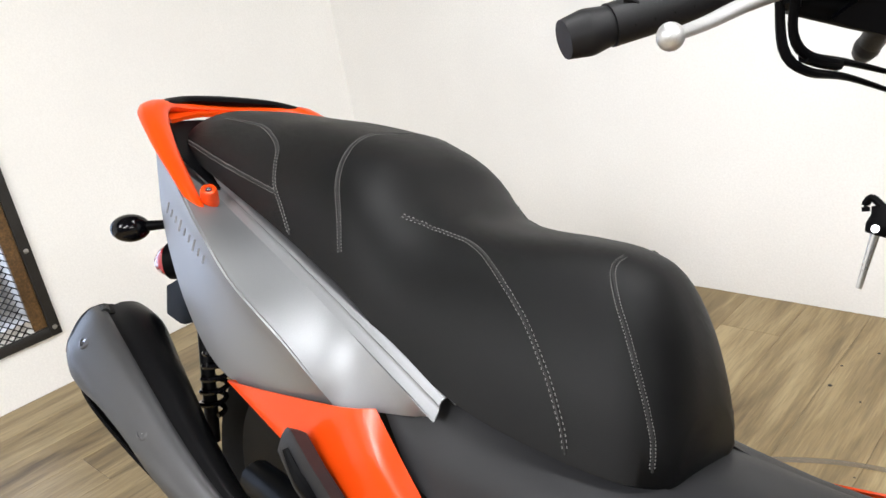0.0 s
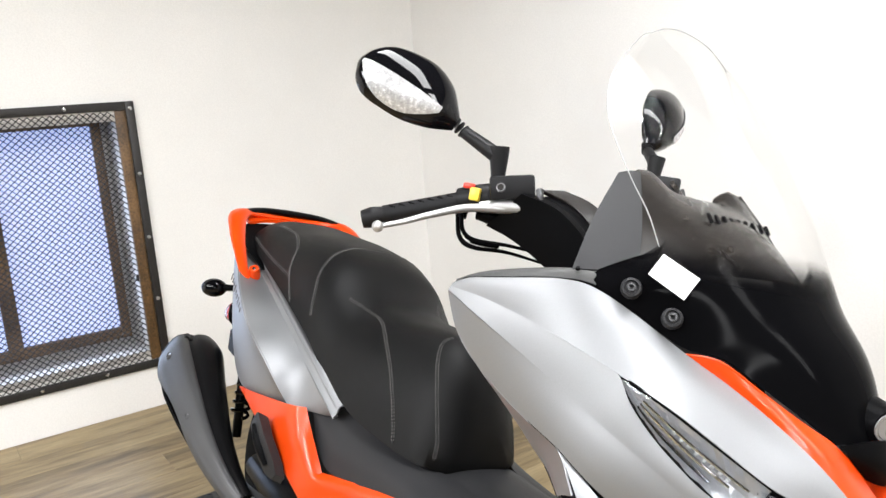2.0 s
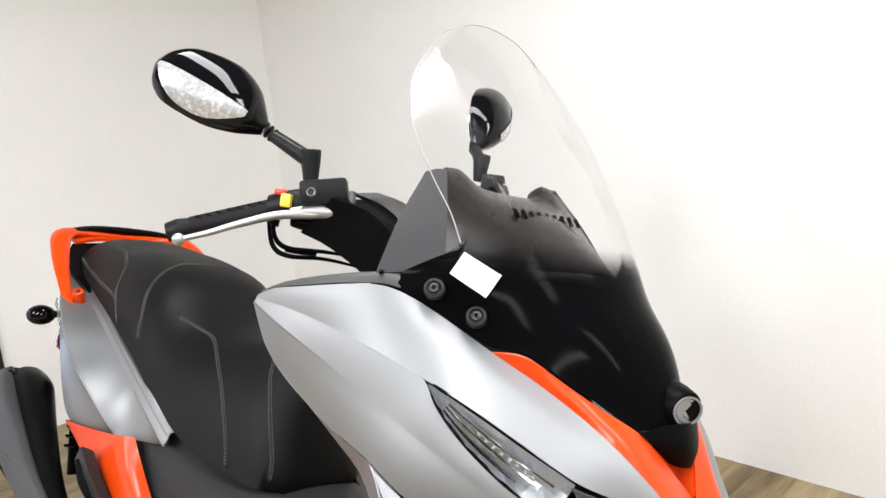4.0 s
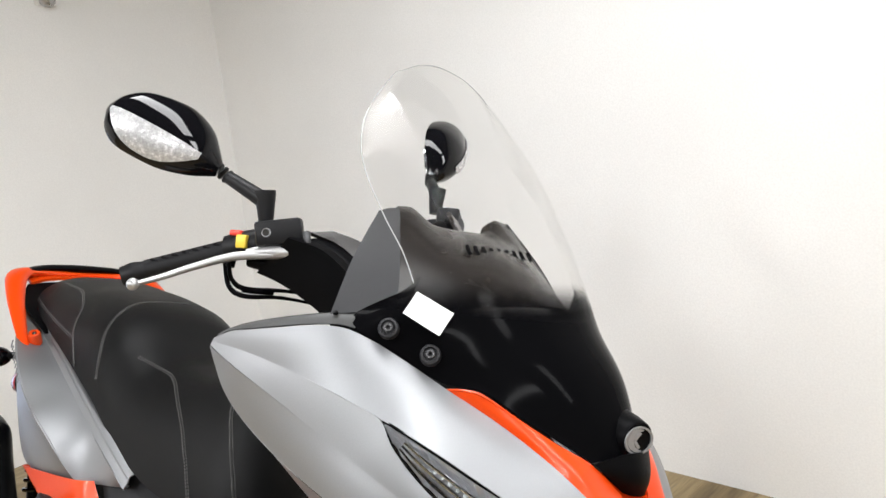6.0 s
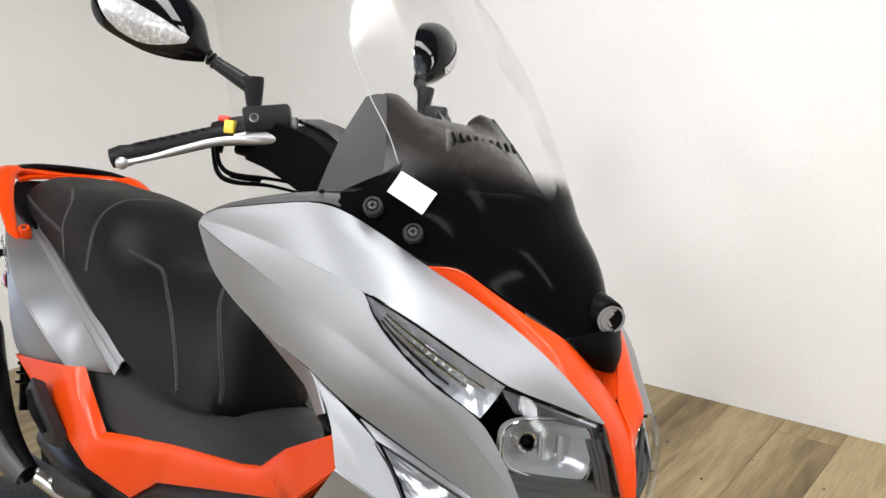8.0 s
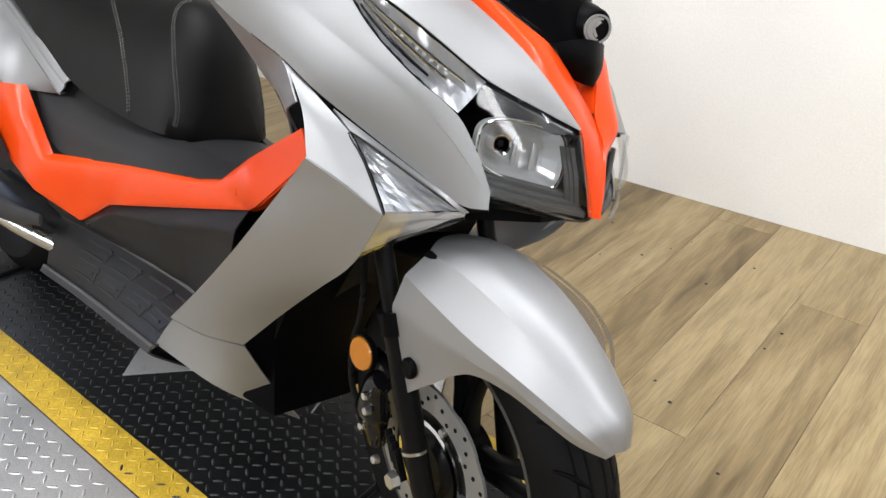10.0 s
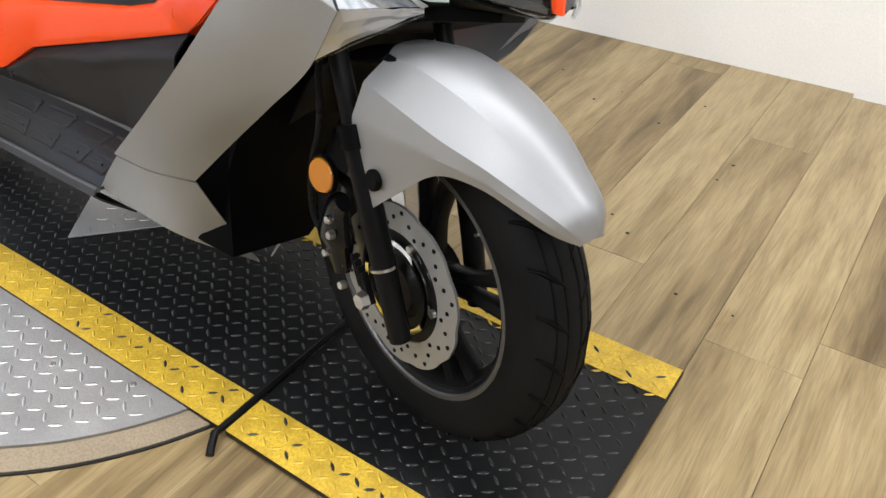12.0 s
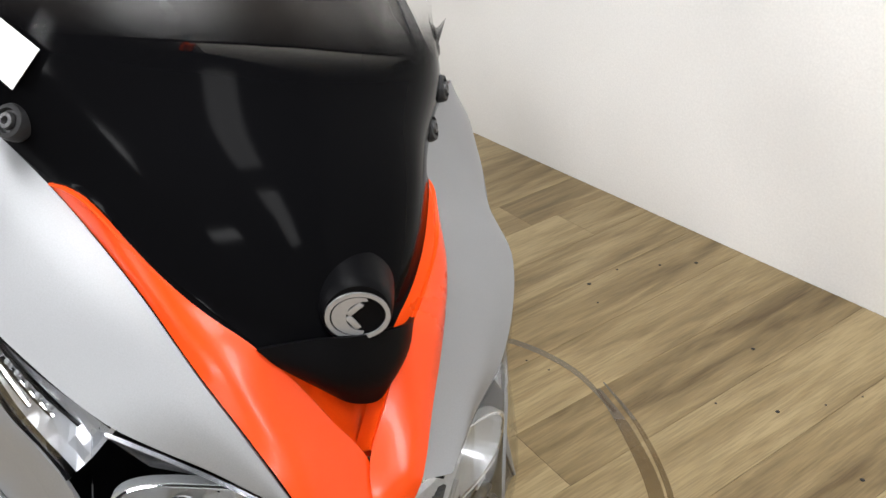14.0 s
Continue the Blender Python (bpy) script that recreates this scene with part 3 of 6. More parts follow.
both("leg_shield", [LEG_UP, [GROOVE[0], (-0.165, -0.3, 0.715), (-0.112, -0.291, 0.65)], [GROOVE[0], (-0.19, -0.292, 0.746), *SIG_L]], SILVER, "satin silver upper leg shield", nu=26, nv=12)
both("signal_surround", [[(-0.165, -0.28, 0.73), (-0.115, -0.252, 0.703), (-0.058, -0.217, 0.672), (0.004, -0.186, 0.644)], SIG_R], SILVER, "narrow silver strip above the signal", nu=18, nv=5)
both("leg_shield_face", [FOLD, [(-0.208, -0.304, 0.618), (-0.155, -0.287, 0.588), (-0.106, -0.258, 0.546)],
                         [(-0.283, -0.311, 0.512), (-0.235, -0.278, 0.497), (-0.187, -0.233, 0.48)],
                         [(-0.362, -0.308, 0.42), (-0.32, -0.262, 0.408), (-0.282, -0.21, 0.399)],
                         [(-0.45, -0.292, 0.338), (-0.417, -0.252, 0.316), (-0.378, -0.201, 0.303)]], SILVER, "satin silver leg shield side", nu=18, nv=34)
both("chin_panel", [[(-0.449, -0.289, 0.334), (-0.417, -0.249, 0.312), (-0.378, -0.198, 0.299)],
                    [(-0.492, -0.276, 0.292), (-0.432, -0.205, 0.24), (-0.385, -0.132, 0.218)],
                    [(-0.52, -0.27, 0.257), (-0.45, -0.172, 0.178), (-0.385, -0.045, 0.118)]], SILVER, "satin silver belly chin", nu=16, nv=16)
# orange nose: two arms and a beak
ARM_UP = [(-0.156, -0.198, 0.932), (-0.115, -0.18, 0.933), (-0.066, -0.148, 0.904), (-0.03, -0.118, 0.88), (-0.002, -0.086, 0.86)]
ARM_LOW = TOP_EDGE[7:]
NOSE_IN = [*ARM_UP, (0.014, -0.058, 0.834), (0.03, -0.032, 0.804), (0.044, -0.008, 0.776)]
RIDGE = [(0.068, -0.013, 0.745), (0.086, -0.02, 0.7), (0.094, -0.023, 0.652)]
OUTER = [(x, y, z + 0.002) for x, y, z in ARM_LOW]
FAR_IN, FAR_OUT = drawn_in([NOSE_IN, OUTER], (0.86, 0.89))
for out_, in_ in ((OUTER + [(0.071, -0.054, 0.727), (0.079, -0.044, 0.69), (0.087, -0.036, 0.654)], NOSE_IN + RIDGE),
                  (narrowed(FAR_OUT) + [(0.06, 0.012, 0.727), (0.072, 0.0, 0.69), (0.085, -0.01, 0.654)], narrowed(FAR_IN) + RIDGE)):
    rows = swelled(out_, in_, 22, (0.0, 0.3, 0.65, 1.0), (0.0, 0.005, 0.004, 0.0), (0.6, -0.4 if out_[0][1] < YC else 0.4, 0.6))
    part("nose_panel", sheet(rows, nu=54, nv=12), ORANGE, scooter, "glossy orange nose panel")
    rim = rows[3][:15]
    part("nose_return", sheet([rim, [(x - 0.014, y + (0.006 if out_[0][1] < YC else -0.006), z - 0.012) for x, y, z in rim]], nu=40, nv=4, thick=0.002), ORANGE, scooter)
part("nose_hollow", sheet([[(0.004, -0.07, 0.845), (0.012, -0.05, 0.82), (0.034, -0.01, 0.772)], [(-0.02, -0.04, 0.838), (-0.008, -0.03, 0.806), (0.026, -0.008, 0.768)], [(-0.022, 0.015, 0.836), (-0.01, 0.01, 0.804), (0.026, -0.004, 0.768)],
                           [(-0.004, 0.052, 0.845), (0.008, 0.03, 0.82), (0.034, 0.0, 0.772)]], nu=14, nv=12), ORANGE, scooter, "orange hollow under the badge")
# orange side panel
SP_TOP = [(-1.075, -0.268, 0.583), (-1.035, -0.26, 0.528), (-0.985, -0.25, 0.464), (-0.87, -0.22, 0.481), (-0.76, -0.205, 0.497), (-0.55, -0.2, 0.53), (-0.485, -0.202, 0.548), (-0.41, -0.21, 0.603), (-0.215, -0.28, 0.695)]
SP_LOW = [(-1.395, -0.305, 0.543), (-1.2, -0.3, 0.48), (-1.01, -0.272, 0.388), (-0.908, -0.222, 0.35), (-0.825, -0.21, 0.408), (-0.6, -0.205, 0.47), (-0.4, -0.208, 0.526), (-0.336, -0.238, 0.554), (-0.186, -0.284, 0.662)]


def bulged(k, off):
    """A line between the panel's two edges, standing proud of them but for its front end."""
    return [(x, y - off * w, z) for (x, y, z), w in zip(between(SP_TOP, SP_LOW, k), (2.2, 2.6, 2.2, 1.4, 1, 1, 0.7, 0.4, 0))]


both("side_panel", [SP_TOP, bulged(0.12, 0.008), bulged(0.5, 0.007), bulged(0.9, 0.003), SP_LOW], ORANGE, "glossy orange side panel", nu=57, nv=14, sharp=True)
both("panel_return", [SP_LOW, [(x, y + 0.016, z - 0.003) for x, y, z in SP_LOW]], ORANGE, "", None, nu=57, nv=3, thick=0.002, sharp=True)
# dark grey bodywork round the seat
both("seat_surround", [[(-1.04, -0.175, 0.62), (-0.92, -0.17, 0.585), (-0.8, -0.145, 0.562), (-0.7, -0.115, 0.552), (-0.6, -0.1, 0.548), (-0.5, -0.12, 0.552), (-0.36, -0.2, 0.612)],
                       [(-1.03, -0.2, 0.6), (-0.93, -0.198, 0.562), (-0.8, -0.18, 0.548), (-0.7, -0.158, 0.543), (-0.6, -0.145, 0.54), (-0.49, -0.155, 0.548), (-0.34, -0.22, 0.625)],
                       [(-1.06, -0.232, 0.572), (-0.965, -0.226, 0.525), (-0.8, -0.2, 0.525), (-0.7, -0.185, 0.525), (-0.6, -0.175, 0.526), (-0.48, -0.185, 0.54), (-0.32, -0.238, 0.638)],
                       [(-1.095, -0.246, 0.588), (-0.99, -0.24, 0.475), (-0.8, -0.21, 0.49), (-0.7, -0.198, 0.505), (-0.6, -0.195, 0.513), (-0.49, -0.185, 0.545), (-0.26, -0.24, 0.68)]],
     GREY, "dark grey grained plastic beside the seat", nu=36, nv=14)
LP = [(-1.01, -0.255, 0.38), (-0.908, -0.212, 0.347), (-0.825, -0.202, 0.405), (-0.6, -0.198, 0.467), (-0.4, -0.204, 0.523)]
FOOT_IN = [(-1.03, -0.2, 0.318), (-0.87, -0.182, 0.318), (-0.7, -0.18, 0.32), (-0.57, -0.184, 0.323), (-0.43, -0.215, 0.33)]
FOOT_OUT = [(-1.03, -0.225, 0.21), (-0.87, -0.222, 0.212), (-0.7, -0.238, 0.226), (-0.6, -0.252, 0.238), (-0.515, -0.268, 0.252)]
both("lower_panel", [LP, [(-1.0, -0.25, 0.37), (-0.9, -0.222, 0.347), (-0.8, -0.216, 0.392), (-0.59, -0.212, 0.44), (-0.405, -0.224, 0.488)], [(-1.0, -0.246, 0.362), (-0.88, -0.215, 0.346), (-0.79, -0.208, 0.38), (-0.58, -0.203, 0.425), (-0.41, -0.22, 0.47)], FOOT_IN], BARBLACK, "black plastic lower panel", nu=41, nv=18, sharp=True)
for s in (0, 1):
    pts = [(x, y - 0.003, z + 0.004) for x, y, z in FOOT_IN]
    part("panel_ridge", tube([mir(p) for p in pts] if s else pts, 0.005, 24, 8), CAPTRIM, scooter, "worn grey panel edge")
    pts = [*REAR[5:], *GROOVE]
    part("panel_gap", tube([mir(p) for p in pts] if s else pts, 0.0028, 40, 6), BLACK, scooter, "dark gap below the fairing band")
both("footboard", [FOOT_IN, between(FOOT_IN, FOOT_OUT, 0.5, (0, -0.006, 0.004)), FOOT_OUT], BARBLACK, "grooved black footboard", nu=24, nv=8, thick=0.006)
both("side_sill", [FOOT_OUT, [(x, y - 0.012, z) for x, y, z in FOOT_OUT], [(x, y - 0.012, z - 0.012) for x, y, z in FOOT_OUT], [(x, y + 0.06, z - 0.05) for x, y, z in FOOT_OUT]], GREY, "worn grey sill below the footboard", nu=24, nv=10)

for s in (0, 1):
    pts = [(x, y - 0.011, z + 0.001) for x, y, z in FOOT_OUT]
    part("sill_edge", tube([mir(p) for p in pts] if s else pts, 0.004, 24, 8), CAPTRIM, scooter, "rubbed grey sill edge")


def on_board(u, v):
    """A point of the footboard: u from its rear to its front, v from its inner to its outer edge."""
    p, q = cr(FOOT_IN, 41)[round(40 * u)], cr(FOOT_OUT, 41)[round(40 * u)]
    return tuple(p.lerp(q, v) + Vector((0.0, -0.006 * math.sin(math.pi * v) - 0.004, 0.004 * math.sin(math.pi * v) + 0.006)))


for u0, u1 in ((0.2, 0.36), (0.4, 0.56), (0.6, 0.74), (0.78, 0.92)):
    for path in ([(u0, 0.2), (u1, 0.2), (u1, 0.42), (u0, 0.42)], [(u0, 0.56), (u1, 0.56), (u1, 0.82), (u0, 0.82)], [(u0, 0.69), ((u0 + u1) / 2, 0.69), (u1 - 0.04, 0.69)]):
        pts = [on_board((a[0] * (3 - k) + b[0] * k) / 3, (a[1] * (3 - k) + b[1] * k) / 3) for a, b in zip(path, path[1:]) for k in range(3)] + [on_board(*path[-1])]
        for s in (0, 1):
            part("tread_rib", tube([mir(p) for p in pts] if s else pts, 0.0028, 30, 5), GREY, scooter, "raised footboard rib")
# dark bodies that fill the frame
part("inner_fender", rings([[(x, YC + y, z) for y, z in ((-w, z0), (-w, z1), (-w * 0.6, z2), (w * 0.6, z2), (w, z1), (w, z0))] for x, w, z0, z1, z2 in
                            ((-0.5, 0.12, 0.19, 0.4, 0.5), (-0.42, 0.12, 0.17, 0.48, 0.62), (-0.37, 0.09, 0.15, 0.56, 0.8), (-0.305, 0.17, 0.34, 0.66, 0.93), (-0.22, 0.19, 0.56, 0.7, 0.88), (-0.1, 0.15, 0.6, 0.66, 0.72), (-0.03, 0.1, 0.62, 0.64, 0.656), (0.03, 0.03, 0.63, 0.64, 0.65))]),
     BLACK, scooter, "black inner fender behind the front wheel")
part("frame_body", rings([[(x, YC + y, z) for y, z in ((-w, z0), (-w, z1), (w, z1), (w, z0))] for x, w, z0, z1 in
                          ((-0.46, 0.14, 0.17, 0.5), (-0.7, 0.1, 0.17, 0.52), (-1.0, 0.15, 0.2, 0.55), (-1.3, 0.16, 0.42, 0.62), (-1.5, 0.15, 0.55, 0.8), (-1.72, 0.13, 0.7, 0.86))]), BLACK, scooter, "black frame and engine mass")
part("centre_tunnel", sheet(across([[(-0.34, -0.22, 0.62), (-0.36, -0.12, 0.66), (-0.36, YC, 0.68)], [(-0.5, -0.12, 0.552), (-0.5, -0.08, 0.57), (-0.5, YC, 0.575)], [(-0.74, -0.12, 0.553), (-0.74, -0.08, 0.56), (-0.74, YC, 0.562)]]),
                            nu=16, nv=12), GREY, scooter, "dark grey centre tunnel")
part("inner_leg_shield", sheet(across([[(-0.44, -0.315, 0.945), (-0.45, -0.15, 0.97), (-0.49, YC, 0.98)], [(-0.385, -0.25, 0.78), (-0.41, -0.14, 0.8), (-0.45, YC, 0.82)], [(-0.26, -0.255, 0.66), (-0.33, -0.12, 0.66), (-0.37, YC, 0.67)],
                                       [(-0.36, -0.21, 0.5), (-0.37, -0.1, 0.5), (-0.37, YC, 0.5)], [(-0.44, -0.25, 0.34), (-0.42, -0.1, 0.33), (-0.42, YC, 0.33)]]), nu=24, nv=24), GREY, scooter, "dark grey inner leg shield")

# windscreen: black foot, clear top
SCREEN = [[(-0.002, -0.084, 0.861), (0.004, -0.064, 0.863), (0.01, -0.046, 0.864), (0.012, YC, 0.866)],
          [(-0.03, -0.116, 0.884), (-0.012, -0.096, 0.886), (0.002, -0.07, 0.889), (0.008, YC, 0.892)],
          [(-0.066, -0.146, 0.907), (-0.042, -0.125, 0.911), (-0.016, -0.09, 0.917), (-0.002, YC, 0.924)],
          [(-0.113, -0.178, 0.936), (-0.08, -0.152, 0.945), (-0.04, -0.108, 0.955), (-0.022, YC, 0.962)],
          [(-0.16, -0.203, 0.939), (-0.122, -0.178, 0.957), (-0.072, -0.13, 0.982), (-0.05, YC, 0.994)],
          [(-0.211, -0.242, 0.97), (-0.169, -0.214, 0.978), (-0.105, -0.148, 1.006), (-0.078, YC, 1.022)],
          [(-0.247, -0.274, 0.994), (-0.189, -0.236, 1.0), (-0.122, -0.158, 1.03), (-0.095, YC, 1.047)],
          [(-0.267, -0.276, 1.013), (-0.202, -0.243, 1.022), (-0.134, -0.16, 1.053), (-0.108, YC, 1.07)],
          [(-0.235, -0.254, 1.038), (-0.196, -0.227, 1.045), (-0.145, -0.16, 1.076), (-0.122, YC, 1.092)],
          [(-0.211, -0.222, 1.064), (-0.187, -0.2, 1.074), (-0.158, -0.155, 1.1), (-0.137, YC, 1.117)],
          [(-0.236, -0.225, 1.105), (-0.209, -0.2, 1.115), (-0.18, -0.153, 1.138), (-0.158, YC, 1.152)],
          [(-0.273, -0.232, 1.152), (-0.243, -0.205, 1.163), (-0.212, -0.152, 1.182), (-0.188, YC, 1.195)],
          [(-0.32, -0.233, 1.212), (-0.287, -0.204, 1.226), (-0.253, -0.148, 1.246), (-0.228, YC, 1.258)],
          [(-0.361, -0.215, 1.261), (-0.329, -0.189, 1.278), (-0.298, -0.14, 1.3), (-0.272, YC, 1.312)],
          [(-0.389, -0.187, 1.317), (-0.371, -0.16, 1.34), (-0.355, -0.115, 1.37), (-0.34, YC, 1.382)],
          [(-0.393, -0.14, 1.383), (-0.394, -0.115, 1.398), (-0.398, -0.08, 1.414), (-0.405, YC, 1.423)]]
FULL = across(SCREEN)
for row, k in zip(FULL, (0.97, 0.95, 0.93, 0.9, 0.89, 0.87, 0.87, 0.87, 0.88, 0.89, 0.91, 0.92, 0.94, 0.95, 0.97, 1.0)):  # the far side is drawn in
    row[4:] = [(x, YC + (y - YC) * k, z) for x, y, z in row[4:]]
screen = part("windscreen", sheet(FULL, nu=48, nv=76, thick=0.003, relax=14), PRINTED, scooter, "clear acrylic windscreen with a gloss black foot")
screen.visible_shadow = False
edge = [r[0] for r in FULL[9:]] + FULL[-1][1:]
# the rim's glint is a thin pale bar, its highlight put into the colour
rim = part("screen_edge", tube(edge, 0.0008, 120, 6), EDGE_GLINT, scooter, "windscreen edge with its thin highlight put in as pale colour")
rim.visible_shadow = False
for p, n in (((-0.213, -0.257, 1.003), (0.62, -0.72, 0.3)), ((-0.17, -0.219, 0.974), (0.62, -0.7, 0.35))):
    for q, d in ((p, n), ((p[0], YC + (YC - p[1]) * 0.84, p[2]), (n[0], -n[1], n[2]))):
        m = frame_at(q, d)
        bolt = part("screen_bolt", moved(lathe([(0.0, 0.003), (0.0085, 0.003), (0.0095, 0.006), (0.0125, 0.005), (0.014, 0.001), (0.014, -0.006), (0.0, -0.006)], 24), m), GREY, scooter, "black rubber-mounted screw")
        part("screw_head", moved(lathe([(0.0025, 0.0045), (0.003, 0.0075), (0.0058, 0.007), (0.0065, 0.004), (0.0025, 0.003)], 16, "z", True), m), MUFFLER, bolt)
lab = [(-0.2, -0.246, 1.022), (-0.195, -0.229, 1.051), (-0.157, -0.196, 1.027), (-0.162, -0.214, 0.997)]
part("label", sheet([[tuple(c + o for c, o in zip(lab[0], (0.004, -0.004, 0.003))), tuple(c + o for c, o in zip(lab[1], (0.004, -0.004, 0.003)))],
                     [tuple(c + o for c, o in zip(lab[3], (0.004, -0.004, 0.003))), tuple(c + o for c, o in zip(lab[2], (0.004, -0.004, 0.003)))]], nu=8, nv=8, thick=0.0006), WHITE, scooter, "blank white paper sticker")
# badge boss at the foot of the screen
bossm = frame_at((0.018, -0.02, 0.89), (0.94, -0.3, -0.08))
boss = part("badge_boss", moved(lathe([(0.0, 0.006), (0.0232, 0.006), (0.025, 0.0035), (0.0265, -0.004), (0.029, -0.016), (0.031, -0.034), (0.0, -0.034)], 40), bossm), BLACK, scooter, "black boss with a round chrome badge")
part("boss_foot", sheet([[(0.000, -0.084, 0.86), (0.018, -0.05, 0.872), (0.024, -0.02, 0.874), (0.012, 0.02, 0.87), (-0.016, 0.045, 0.862)],
                         [(0.006, -0.07, 0.85), (0.024, -0.045, 0.846), (0.030, -0.018, 0.842), (0.022, 0.012, 0.842), (-0.004, 0.04, 0.846)],
                         [(0.012, -0.03, 0.824), (0.020, -0.02, 0.82), (0.024, -0.008, 0.818), (0.022, 0.002, 0.818), (0.014, 0.012, 0.822)]], nu=22, nv=12, thick=0.004), BLACK, boss, "black wedge below the badge")
oval = Matrix.Diagonal((1.12, 0.92, 1, 1))
part("badge_ring", moved(lathe([(0.0175, 0.0065), (0.0175, 0.0085), (0.0205, 0.0085), (0.0205, 0.0065)], 40, "z", True), bossm @ oval), BADGE, boss, "chrome badge ring")
moon = [(0.0165 * math.cos(radians(a)), 0.0165 * math.sin(radians(a))) for a in range(75, 286, 15)] + [(0.005 + 0.0125 * math.cos(radians(a)), 0.0135 * math.sin(radians(a))) for a in range(270, 89, -15)]
part("badge_crescent", moved(prism(moon, 0.0018, 0), bossm @ oval @ Matrix.Translation((0, 0, 0.0063))), BADGE, boss, "chrome crescent")
for r_ in (38, -38):
    part("badge_bar", moved(block((0.0045, 0.013, 0.0018), 0.0005), bossm @ oval @ Matrix.Translation((-0.0025, 0.0058 if r_ < 0 else -0.0058, 0.0071)) @ Matrix.Rotation(radians(r_), 4, "Z")), BADGE, boss, "short chrome bar")
part("lamp_underside", sheet(across([[(0.02, -0.17, 0.664), (0.05, -0.11, 0.654), (0.078, YC, 0.647)], [(-0.06, -0.19, 0.645), (-0.03, -0.11, 0.642), (-0.02, YC, 0.64)], [(-0.22, -0.2, 0.64), (-0.2, -0.11, 0.636), (-0.2, YC, 0.635)]]), nu=24, nv=12), BLACK, scooter, "black underside below the lamps")
# dash cowl behind the screen
C3 = [(-0.228, -0.232, 1.03), (-0.268, -0.2, 1.1), (-0.322, -0.162, 1.17), (-0.35, -0.156, 1.162)]
cowl = part("dash_cowl", sheet(across([[C3[0], (-0.168, -0.14, 1.04), (-0.145, YC, 1.045)], [C3[1], (-0.225, -0.118, 1.1), (-0.206, YC, 1.105)],
                                [C3[2], (-0.32, -0.132, 1.17), (-0.305, -0.1, 1.15), (-0.292, YC, 1.146)], [C3[3], (-0.348, -0.126, 1.162), (-0.334, -0.095, 1.142), (-0.32, YC, 1.138)]]), nu=60, nv=20), COWL, scooter, "dark grey dash cowl behind the screen")
both("cowl_side", [[(-0.288, -0.296, 1.013), (-0.258, -0.266, 1.02), C3[0]], [(-0.318, -0.244, 1.09), (-0.293, -0.222, 1.096), C3[1]], [(-0.348, -0.18, 1.164), (-0.336, -0.171, 1.169), C3[2]]], GREY, "dark grey cowl side", cowl, nu=12, nv=14)
for ob in scooter.children_recursive:
    if ob.name.split(".")[0] in ("dash_cowl", "cowl_side", "fairing_cap"):  # drawn in like the screen
        for v in ob.data.vertices:
            if v.co.y > YC:
                v.co.y = YC + (v.co.y - YC) * 0.84
for k in range(9):
    part("vent_slot", block((0.004, 0.006, 0.016), 0.001, (-0.233, YC - 0.07 + 0.0175 * k, 1.117), turn=pose(0, 0, 0, 0, -35, 0)), BLACK, scooter)

# lamp unit
LT, LB = LENS_TOP[:4], LENS_LOW[:5]
# long upper lamp
both("position_lamp_lens", swelled(LT, LB, 12, (0.0, 0.5, 1.0), (0.0, 0.004, 0.0)), LENS, "clear slanted position lamp lens", nu=26, nv=8, thick=0.002)
for s in (0, 1):
    rows = swelled([(x - 0.004, y + 0.005, z - 0.002) for x, y, z in LT], [(x - 0.004, y + 0.005, z + 0.002) for x, y, z in LB], 12, (0.0, 0.5, 1.0), (0.0, -0.022, 0.0))
    part("position_lamp_back", facets(flipped(rows) if s else rows, 22, 7, 0.002, 8), FACET, scooter, "silvered lamp back", smooth=False)
    rim = [*LENS_LOW[4::-1], *LENS_TOP[1:4]]
    if not s:
        part("lens_rim", tube(rim, 0.0022, 60, 6), BLACK, scooter, "black lens surround")
    for k, (o0, o1) in enumerate(((0.32, 1.0), (0.52, 0.92), (0.72, 0.8))):
        ln = swelled(LT, LB, 12, (0.0, o0, 1.0), (-0.006, -0.009, -0.006))[1]
        ln = ln[2:2 + int(9 * o1)]
        part("light_guide", tube([mir(p) for p in ln] if s else ln, [0.0016] + [0.0028] * (len(ln) - 2) + [0.002], 30, 8), CHROME, scooter, "clear light guide")
    row = swelled(LT, LB, 20, (0.0, 0.42, 1.0), (-0.004, -0.007, -0.004))[1]
    for q in row[8:16]:
        q = mir(q) if s else q
        part("lamp_diode", moved(lathe([(0.0, 0.002), (0.0022, 0.0015), (0.003, -0.002), (0.0, -0.002)], 10), frame_at(q, (0.6, 0.7 if s else -0.7, 0.3))), ALU, scooter, "small white diode")
    lid = [[(-0.02, -0.18, 0.798), (0.018, -0.122, 0.777), (0.056, -0.075, 0.76)], [(-0.02, -0.15, 0.765), (0.002, -0.11, 0.76), (0.03, -0.07, 0.752)]]
    part("lamp_lid", sheet(flipped(lid) if s else lid, nu=14, nv=6), DIMFACET, scooter, "mirrored lamp roof with its dim reflection in the colour")
# head lamp
HT = [(-0.024, -0.188, 0.8), (0.022, -0.122, 0.78), (0.066, -0.072, 0.76)]
HM = [(0.006, -0.19, 0.72), (0.05, -0.13, 0.712), (0.08, -0.052, 0.7)]
HB = [(0.024, -0.176, 0.668), (0.058, -0.112, 0.658), (0.087, -0.038, 0.65)]
both("headlight_lens", [HT, HM, HB], LENS, "clear headlight lens", nu=20, nv=14, thick=0.002)
for s in (0, 1):
    pts = [HT[2], HM[2], HB[2], HB[1], HB[0]]
    part("lens_edge", tube([mir(p) for p in pts] if s else pts, 0.0022, 40, 6), LENS, scooter, "clear moulded lens edge")
